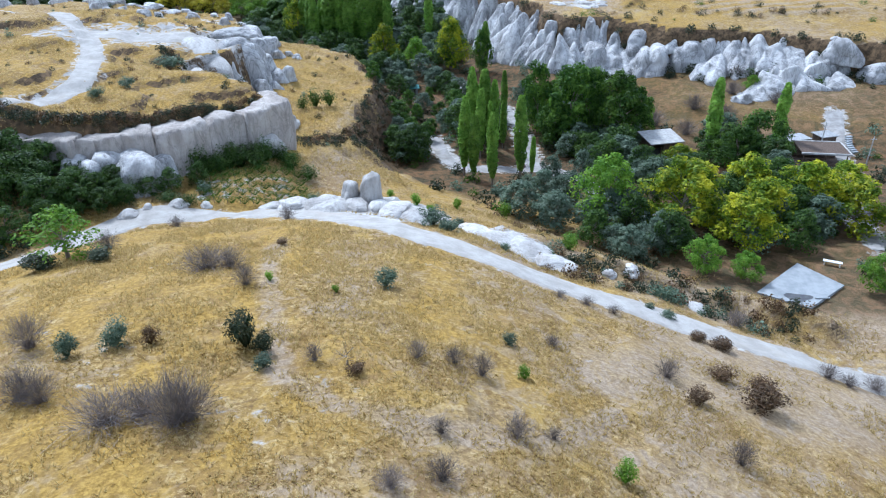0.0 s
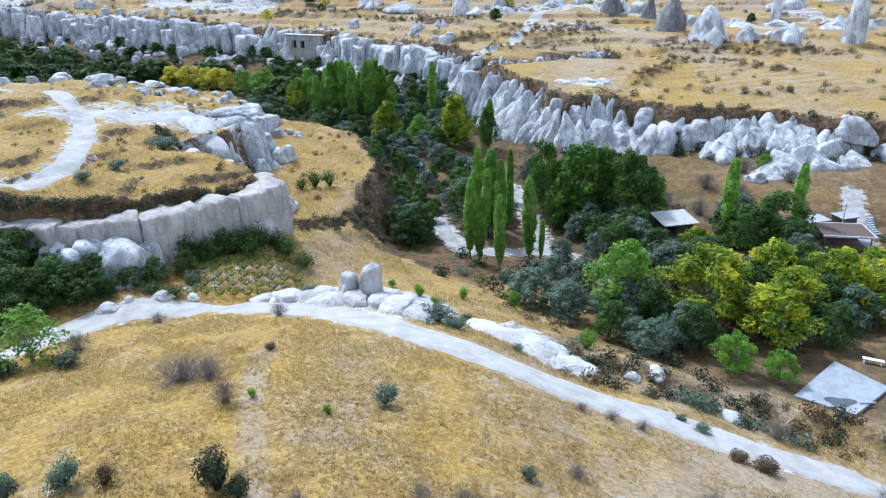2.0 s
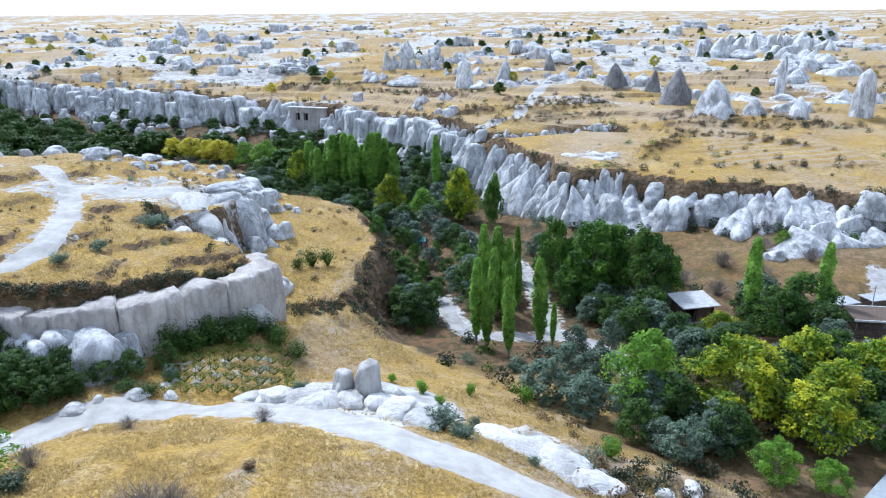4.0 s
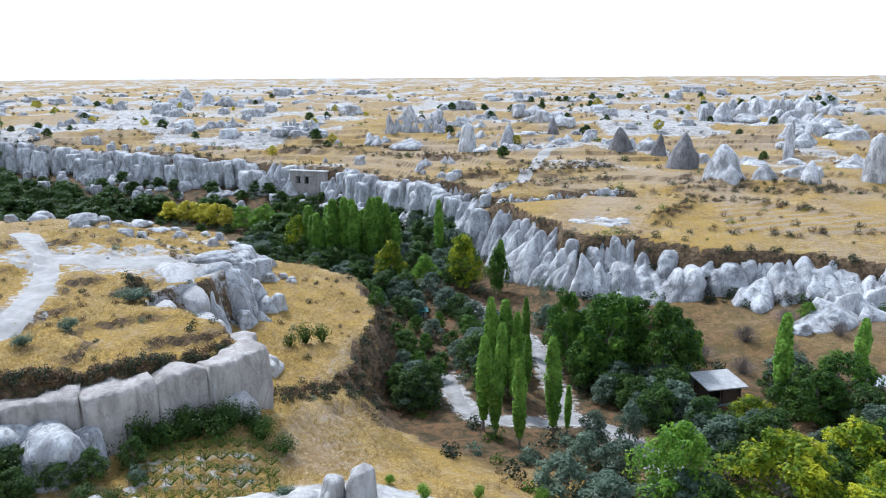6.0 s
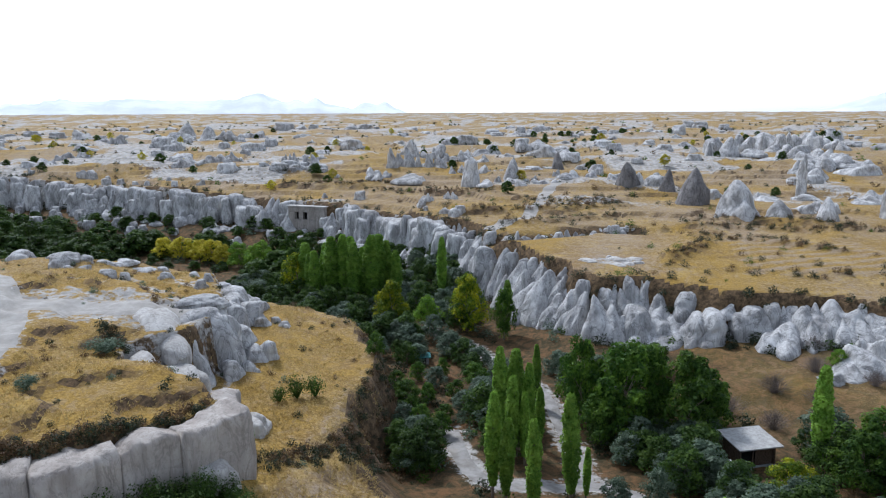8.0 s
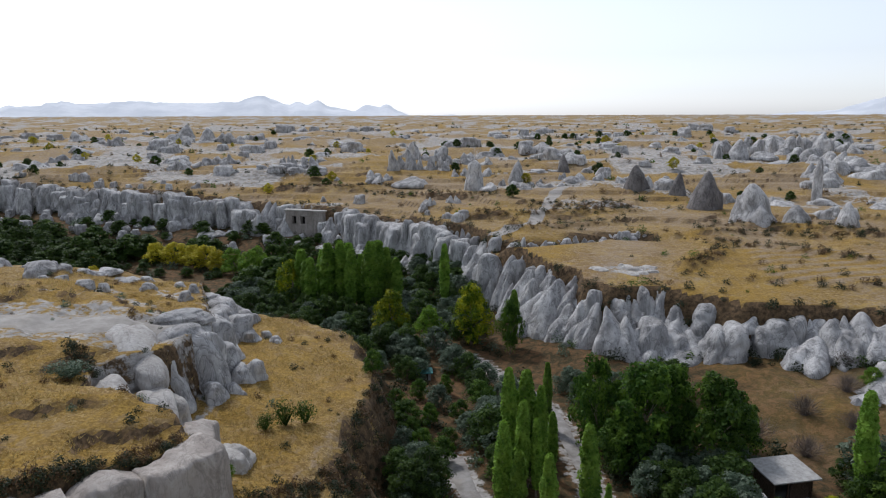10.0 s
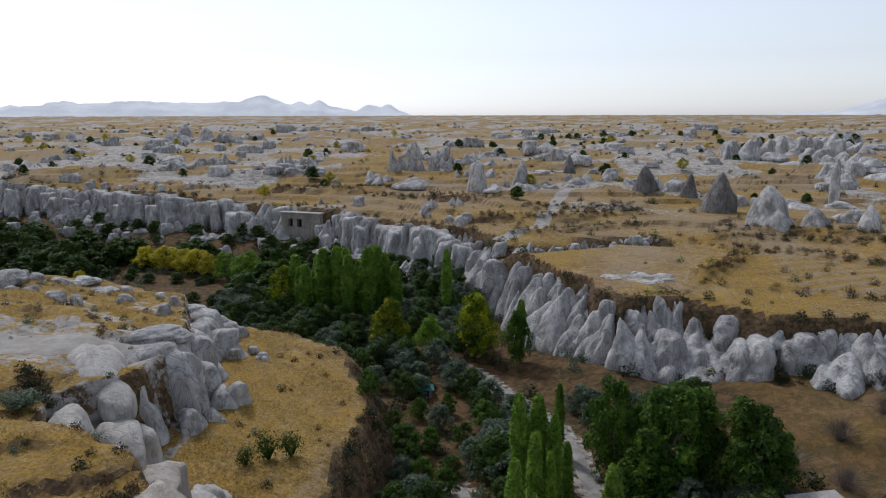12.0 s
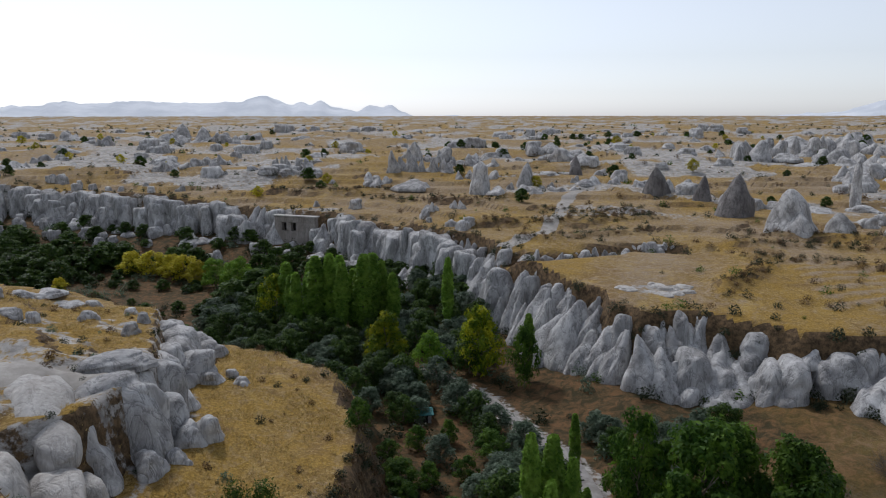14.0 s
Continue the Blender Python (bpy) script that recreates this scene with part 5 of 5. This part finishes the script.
        place_bush(GREEN_BUSHES, "green_bush", x, y, wide * 0.95, tall * plants.uniform(1.0, 1.7), "leafy dark green shrub at the cliff foot", "cliff foot shrubs")
    place_bush([GREENS[1][0]], "dead_tree", -5.2, 29.2, 2.2, 1.8, "black dead tree stump with short limbs", "dead trees")


def scatter(name, spots, material, label, count, size, seed, tall=1.0, category="shrubs"):
    """Low shrubs past counting, in one mesh."""
    lv = Leaves(seed)
    for x, y, wide in spots:
        z = z_at(x, y)
        much, big = (count, size) if y < 150 else (count, size * 0.8) if y < 230 else (count // 2, size * 1.2) if y < 320 else (count // 4, size * 1.8)
        for i in range(much):
            way = on_ball(lv.rng)
            q = Vector((x, y, z)) + Vector((way.x * wide * 0.5, way.y * wide * 0.5, abs(way.z) * wide * 0.62 * tall)) * (0.2 + 0.8 * lv.rng.random() ** 0.6)
            lv.spray(q, way + Vector((0, 0, 0.4)), big * wide)
    tagged(new(name, lv.mesh(name, material)), label, category, kind="stuff")


def build_scrub():
    rng = random.Random(21)
    dark, rust, silver, green = [], [], [], []
    for i in range(5200):
        y = 145 + 900 * rng.random() ** 1.9
        x = rng.uniform(-0.68, 0.72) * y
        if float(inside(x, y, FAR_PLATEAU)) < 1.5:
            continue
        step = abs(z_at(x, y - 1.5) - z_at(x, y + 1.5))
        if step < 0.5 and rng.random() < (0.8 if x > 48 and y < 230 else 0.84):
            continue
        (dark if rng.random() < 0.6 else rust if rng.random() < 0.7 else green).append((x, y, rng.uniform(0.6, 1.9) * (1 + y / 500)))
    for p, d in along(FAR_PLATEAU[1:18], 1.6):
        for k in range(2):
            dark.append((p.x + rng.uniform(-2, 2), p.y + rng.uniform(-9, 3), rng.uniform(1.2, 2.6)))
    for p, d in along(FAR_PLATEAU[2:11], 1.1):
        far = rng.uniform(3.5, 8)
        (dark if rng.random() < 0.7 else green).append((p.x - d.y * far, p.y + d.x * far, rng.uniform(1.2, 3.2)))
    for p, d in along(LEFT_PLATEAU[:6], 0.28):
        (rust if rng.random() < 0.5 else dark).append((p.x - 0.3 + rng.uniform(-1, 0.4), p.y + rng.uniform(0.4, 2.8), rng.uniform(0.5, 1.3)))
    for p, d in along(TERRACE[3:9], 0.3):
        if p.x > -16 or rng.random() < 0.4:
            (dark if rng.random() < 0.5 else rust).append((p.x + rng.uniform(-0.5, 4.5), p.y + rng.uniform(-1.5, 1.5), rng.uniform(0.6, 1.8)))
    for i in range(520):
        x, y = rng.uniform(-22, 74), rng.uniform(56, 200)
        z = z_at(x, y)
        if z > 3.6 + (y < 75) * 2 or min(float(line_distance(x, y, r)) for r in (VALLEY_ROAD, VALLEY_LANE, STREAM_BED)) < 2.2:
            continue
        open_field = float(inside(x, y, [(14, 126), (60, 134), (78, 128), (66, 108), (40, 106), (26, 118)])) > 0
        if (open_field and rng.random() < 0.88) or (28 < x < 41 and 52 < y < 64) or (27 < x < 37 and 97 < y < 107):
            continue
        (silver if rng.random() < 0.4 else dark if rng.random() < 0.7 else green).append((x, y, rng.uniform(1.2, 3.2)))
    for i in range(900):
        y = rng.uniform(165, 285)
        x = rng.uniform(-1.0, -0.02) * y + 10
        if float(inside(x, y, FAR_PLATEAU)) < -3 and z_at(x, y) < 9 and float(line_distance(x, y, VALLEY_LANE)) > 2:
            (dark if rng.random() < 0.6 else silver).append((x, y, rng.uniform(1.8, 4)))
    for i in range(150):
        x, y = rng.uniform(-58, -33), rng.uniform(54, 68)
        if float(line_distance(x, y, MAIN_ROAD)) > 3 and z_at(x, y) < 11:
            (dark if rng.random() < 0.5 else green).append((x, y, rng.uniform(1.2, 2.6)))
    for p, d in along(MAIN_ROAD[6:17], 0.25):
        if p.x > 8:
            (rust if rng.random() < 0.4 else silver if rng.random() < 0.3 else dark).append((p.x + rng.uniform(-1, 1), p.y + rng.uniform(4, 10), rng.uniform(0.7, 2.0)))
    for i in range(110):
        x, y = rng.uniform(-4, 16), rng.uniform(58, 92)
        z = z_at(x, y)
        if 2 < z < 7 and x > 0.2 * (90 - y):
            (rust if rng.random() < 0.5 else dark).append((x, y, rng.uniform(0.6, 1.5)))
    for i in range(90):
        x, y = rng.uniform(-70, -13), rng.uniform(70, 138)
        if (float(inside(x, y, LEFT_PLATEAU)) > 0.5 or float(inside(x, y, TERRACE)) > 0) and float(line_distance(x, y, PLATEAU_ROAD)) > 2.5 and tuff_at(x, y) < 0.4 and float(value_noise(x / 8, y / 8, 9)) > -0.2:
            (rust if rng.random() < 0.7 else dark).append((x, y, rng.uniform(0.3, 0.9)))
    for i in range(1100):
        x, y = rng.uniform(-90, -14), rng.uniform(68, 150)
        if float(inside(x, y, LEFT_PLATEAU)) < 0.5 and float(inside(x, y, TERRACE)) < 0.5 or abs(z_at(x, y - 0.7) - z_at(x, y + 0.7)) < rng.uniform(0, 0.6):
            continue
        if float(line_distance(x, y, PLATEAU_ROAD)) > 3:
            (rust if rng.random() < 0.5 else silver if rng.random() < 0.3 else dark).append((x, y, rng.uniform(0.4, 1.4)))
    for line in BANKS:
        for p, d in along(line, 0.55):
            (dark if rng.random() < 0.55 else rust).append((p.x + rng.uniform(-1, 1), p.y + rng.uniform(-2.2, 0.6), rng.uniform(0.6, 1.9)))
    for line, many, wide in ((GULLY, 0.3, 1.6), ([(-19.6, 82.4), (-16.8, 86.6), (-12.8, 89.8), (-11.2, 95)], 0.14, 1.5), ([(-8.8, 97), (-8.2, 105), (-7.2, 113), (-9.4, 122)], 0.2, 3.2),
                             ([(-56, 70.9), (-38, 69.7), (-30.9, 72.5), (-26.0, 77.0), (-21.3, 82.0)], 0.09, 0.8), ([(-38.5, 98.5), (-35.4, 94.4)], 0.12, 1.0)):
        for p, d in along(line, many):
            (rust if rng.random() < 0.45 else dark).append((p.x + rng.uniform(-wide, wide), p.y + rng.uniform(-wide, wide), rng.uniform(0.5, 1.5)))
    scatter("dark_scrub", dark, LEAF_DARK, "low dark green scrub over banks and valley", 110, 0.075, 1)
    scatter("rusty_scrub", rust, RUST, "low brown dried scrub on the banks", 110, 0.07, 2)
    scatter("silver_scrub", silver, LEAF_OLIVE, "silvery grey-green undergrowth on the valley floor", 120, 0.075, 3)
    scatter("green_scrub", green, LEAF_GREEN, "fresh green low undergrowth", 110, 0.075, 4)


def build_grass():
    lv = Leaves(31)
    rng, pick = lv.rng, np.random.default_rng(31)
    near = np.stack([pick.uniform(-36, 38, 95000), pick.uniform(12, 60, 95000)])
    beyond = np.stack([pick.uniform(-62, 14, 60000), pick.uniform(60, 138, 60000)])
    for spots, close in ((near, True), (beyond, False)):
        x, y = spots
        keep = value_noise(x / 3.2, y / 3.2, 5) + 0.5 * value_noise(x / 0.9, y / 0.9, 6) + pick.uniform(-0.4, 0.4, x.size) > (-0.1 + 0.012 * np.maximum(0, x) if close else -0.1)
        keep &= np.minimum(line_distance(x, y, MAIN_ROAD), line_distance(x, y, PLATEAU_ROAD)) > 2.5
        if not close:
            keep &= (ground_z(x, y) > 5) & (paint_masks(x, y)[0] < 0.3)
        tall = 0.65 + 0.6 * (0.5 + 0.5 * value_noise(x / 5, y / 5, 8))
        for px, py, size in zip(x[keep], y[keep], tall[keep]):
            at = Vector((px, py, z_at(px, py) - 0.03))
            for i in range(3):
                a, tilt = rng.uniform(0, 6.28), rng.uniform(0.3, 1.2)
                lv.twig(at, Vector((math.cos(a) * math.sin(tilt), math.sin(a) * math.sin(tilt), math.cos(tilt))), size * rng.uniform(0.12, 0.4) * (1 if close else 1.4), 0.035 if close else 0.04)
    tagged(new("dry_grass", lv.mesh("dry_grass", STRAW)), "dry straw-gold grass tufts on the hillside", "grass", kind="stuff")


build_trees()
build_bushes()
build_scrub()
build_grass()


# ---- buildings and small things ----
def part(name, bm, material, parent, label=""):
    me = bpy.data.meshes.new(name)
    bm.to_mesh(me)
    bm.free()
    me.materials.append(material)
    ob = new(name, me)
    ob.parent = parent
    return tagged(ob, label)


def box(sx, sy, sz, x=0, y=0, z=0, bevel=0.02, turn=0.0):
    """A bevelled box standing on z."""
    bm = bmesh.new()
    bmesh.ops.create_cube(bm, size=1)
    bmesh.ops.scale(bm, vec=(sx, sy, sz), verts=bm.verts)
    bmesh.ops.bevel(bm, geom=bm.edges[:], offset=min(bevel, 0.3 * min(sx, sy, sz)), segments=1, affect="EDGES")
    bmesh.ops.rotate(bm, verts=bm.verts, matrix=Matrix.Rotation(turn, 3, "X"))
    bmesh.ops.translate(bm, vec=(x, y, z + sz / 2), verts=bm.verts)
    return bm


def pole_shape(r, h, x=0, y=0, z=0, top=None):
    bm = bmesh.new()
    bmesh.ops.create_cone(bm, cap_ends=True, segments=10, radius1=r, radius2=top or r, depth=h)
    bmesh.ops.translate(bm, vec=(x, y, z + h / 2), verts=bm.verts)
    return bm


def thing(name, x, y, turn, label, category, group="", lift=0.0):
    ob = new(name)
    ob.location, ob.rotation_euler = (x, y, z_at(x, y) + lift), (0, 0, radians(turn))
    return tagged(ob, label, category, group)


def build_hut():
    hut = thing("hut", 33.2, 103.6, 12, "small open-fronted wooden hut with a pale flat roof", "hut")
    part("floor", box(4.8, 3.8, 0.5, 0, 0, -0.3), CONCRETE, hut)
    part("wall", box(4.4, 0.15, 2.4, 0, 1.7, 0.2), PLANK, hut)
    part("wall", box(0.15, 3.3, 2.4, -2.15, 0, 0.2), PLANK, hut)
    part("wall", box(0.15, 3.3, 2.4, 2.15, 0, 0.2), PLANK, hut)
    part("front_wall", box(2.2, 0.12, 2.3, 0.9, -1.55, 0.2), PLANK, hut)
    for x in (-2.2, -0.6, 2.2):
        part("post", box(0.16, 0.16, 2.5, x, -1.75, 0.1), PLANK, hut)
    part("roof", box(5.6, 4.8, 0.16, 0, -0.1, 2.75, turn=radians(5)), ROOF, hut, "pale weathered flat roof")
    tank = thing("water_tank", 29.9, 101.0, 0, "white plastic water tank on the ground beside the hut", "tank")
    part("tank_body", box(1.0, 1.0, 1.0, 0, 0, 0.12, 0.12), WHITE, tank)
    part("cap", pole_shape(0.16, 0.1, 0, 0, 1.1), METAL, tank)
    part("pallet", box(1.1, 1.1, 0.14, 0, 0, 0), PLANK, tank)


def build_pavilion():
    pav = thing("pavilion", 55.6, 98.5, -8, "low dark timber pavilion with pale roof edges", "pavilion")
    part("deck", box(6.6, 5.0, 0.5, 0, 0, -0.2), PLANK, pav)
    for x in (-3, 0, 3):
        for y in (-2.2, 2.2):
            part("post", box(0.16, 0.16, 2.2, x, y, 0.2), PLANK, pav)
    part("wall", box(6.2, 0.14, 1.1, 0, 2.2, 0.3), PLANK, pav)
    part("railing", box(6.2, 0.1, 0.8, 0, -2.3, 0.3), PLANK, pav)
    part("roof", box(6.6, 5.0, 0.2, 0, 0, 2.4), PLANK, pav, "dark sagging roof covering")
    for y in (-2.55, 2.55):
        part("roof_edge", box(7.0, 0.22, 0.26, 0, y, 2.42), ROOF, pav, "pale weathered roof edge")
    part("roof_edge", box(0.22, 4.8, 0.26, 3.4, 0, 2.42), ROOF, pav, "pale weathered roof edge")
    steps = thing("stone_steps", 62.5, 101.5, 20, "curving flight of pale stone steps", "steps")
    for i in range(8):
        part("step", box(1.1, 0.5, 0.2, 0.12 * i * i * 0.3, 0.45 * i, 0.16 * i), CONCRETE, steps)
    for x, y, tall in [(50.6, 99.2, 5.5), (58.2, 103.6, 4.6), (62.2, 97.4, 4.4)]:
        post = thing("utility_post", x, y, 0, "thin pale wooden post in the yard", "post", "yard posts")
        part("pole", pole_shape(0.09, tall, top=0.07), ROOF, post)
        part("cross_bar", box(0.9, 0.08, 0.1, 0, 0, tall - 0.5), ROOF, post)
    for x, y, wide, tall, mat, label in [(54.5, 104.5, 3.4, 1.8, METAL, "grey shed among dark bushes"), (59.8, 106, 2.6, 1.6, METAL, "grey shed among dark bushes")]:
        shed = thing("shed", x, y, 15, label, "shed", "yard sheds")
        part("wall", box(wide, 2.2, tall, 0, 0, -0.1), PLANK, shed)
        part("roof", box(wide + 0.5, 2.7, 0.14, 0, 0, tall - 0.1), mat, shed, "grey sheet roof")
    for x, y in ((50.5, 94.2), (52.0, 93.6), (59.6, 95.6)):
        crate = thing("crate", x, y, plants.uniform(0, 90), "pale plastic crate on the ground", "crate", "crates")
        part("crate_body", box(0.9, 0.6, 0.5, bevel=0.04), WHITE, crate)
        part("crate_lid", box(0.96, 0.66, 0.06, 0, 0, 0.5), METAL, crate)


def build_small_hut():
    hut = thing("garden_hut", -6.7, 140.4, 8, "small garden hut with a teal sheet roof", "hut")
    part("wall", box(2.3, 1.9, 1.5, 0, 0, -0.1), METAL, hut)
    # Flat dark panel painted as indoor shade; the wall behind is closed.
    part("doorway", box(0.8, 0.06, 1.2, 0.3, -0.97, 0), INSIDE_SHADE, hut, "dark panel for the shade inside a doorway")
    part("roof", box(2.9, 1.5, 0.1, 0, -0.62, 1.42, turn=radians(18)), TEAL, hut, "teal sheet roof")
    part("roof", box(2.9, 1.5, 0.1, 0, 0.62, 1.42, turn=radians(-18)), TEAL, hut, "teal sheet roof")


def build_pad():
    pad = thing("concrete_pad", 34.4, 58.2, 0, "flat pale concrete platform with a dark blotch", "platform", lift=0.0)
    bm = bmesh.new()
    low, top = -0.6, 0.35
    plan = [(-4.7, -1.2), (-0.8, -3.9), (4.2, -0.1), (1.5, 4.2)]
    lower, upper = [bm.verts.new((x, y, low)) for x, y in plan], [bm.verts.new((x, y, top)) for x, y in plan]
    bm.faces.new(lower[::-1])
    bm.faces.new(upper)
    for i in range(4):
        j = (i + 1) % 4
        bm.faces.new((lower[i], lower[j], upper[j], upper[i]))
    part("slab", bm, CONCRETE, pad)
    # A darker, smoother lobed patch on the slab's top, near its front corner.
    bm = bmesh.new()
    bmesh.ops.create_circle(bm, cap_ends=True, segments=22, radius=1.0)
    for v in bm.verts:
        k = 1 + 0.22 * math.sin(3 * math.atan2(v.co.y, v.co.x) + 1)
        v.co = Vector((v.co.x * 1.25 * k - 1.2, v.co.y * 0.75 * k - 2.2, top + 0.006))
    part("blotch", bm, DARK_BLOTCH, pad, "dark lobed patch on the slab")
    for x, y, w in [(-2.3, -2.9, 1.7), (1.0, -2.4, 1.4)]:
        part("kerb", box(w, 0.16, 0.14, x, y, top), CONCRETE, pad)
    bench = thing("bench", 39.5, 62.4, -25, "pale low bench beside the platform", "bench")
    part("seat", box(1.8, 0.45, 0.08, 0, 0, 0.4), WHITE, bench)
    part("leg", box(0.1, 0.4, 0.42, -0.7, 0, 0), WHITE, bench)
    part("leg", box(0.1, 0.4, 0.42, 0.7, 0, 0), WHITE, bench)


def build_cave_house():
    base = z_at(-46, 237.5)
    house = new("cave_house")
    house.location, house.rotation_euler = (-46, 240.6, base), (0, 0, radians(-18))
    tagged(house, "rock-cut cave house front with dark square windows", "house")
    bm = bmesh.new()
    for w, x in ((2.2, -4.9), (1.4, -1.7), (6.0, 3.5)):
        piece = box(w, 1.6, 2.3, x, 0, 4.0, 0.05)
        me = bpy.data.meshes.new("tmp")
        piece.to_mesh(me)
        piece.free()
        bm.from_mesh(me)
    part("front_wall", bm, TUFF_FACE, house)
    part("lower_wall", box(12.5, 1.7, 5.0, 0.25, 0, -1.0, 0.1), TUFF_FACE, house)
    part("upper_wall", box(12.5, 1.7, 1.6, 0.25, 0, 6.3, 0.1), TUFF_FACE, house)
    for x, w in ((-3.1, 1.4), (-0.25, 1.5)):
        # Dark boxes in the wall gaps stand for the unlit room.
        part("window", box(w, 0.3, 2.3, x, 0.6, 4.0), INSIDE_SHADE, house, "dark panel for the shade inside an unglazed window")
    part("cornice", box(13.4, 2.2, 0.35, 0.25, 0, 7.9, 0.1), TUFF_WHITE, house, "pale stone ledge")


def build_vineyard():
    rng = random.Random(3)
    leaf = bush_proto("leaf", 130, LEAF_GREEN, 260)
    for r in range(5):
        row = new("vine_row")
        ax, ay, bx, by = -27.0 + 0.6 * r, 70.6 - 1.55 * r, -17.0 + 0.5 * r, 73.8 - 1.6 * r
        row.location = (ax, ay, z_at(ax, ay))
        tagged(row, "low green vine row on stakes in bare soil", "vines", "vine rows")
        for i in range(9):
            s = i / 8
            x, y = ax + (bx - ax) * s, ay + (by - ay) * s
            z = z_at(x, y)
            part("stake", box(0.06, 0.06, 0.7, x - ax, y - ay, z - row.location.z - 0.05), BARK, row)
            vine = new("vine", leaf)
            vine.parent = row
            vine.location = (x - ax + 0.4, y - ay, z - row.location.z)
            vine.scale = (2.2, 0.9, rng.uniform(0.9, 1.3))
            vine.rotation_euler = (0, 0, rng.uniform(-0.4, 0.4))


build_hut()
build_pavilion()
build_small_hut()
build_pad()
build_cave_house()
build_vineyard()
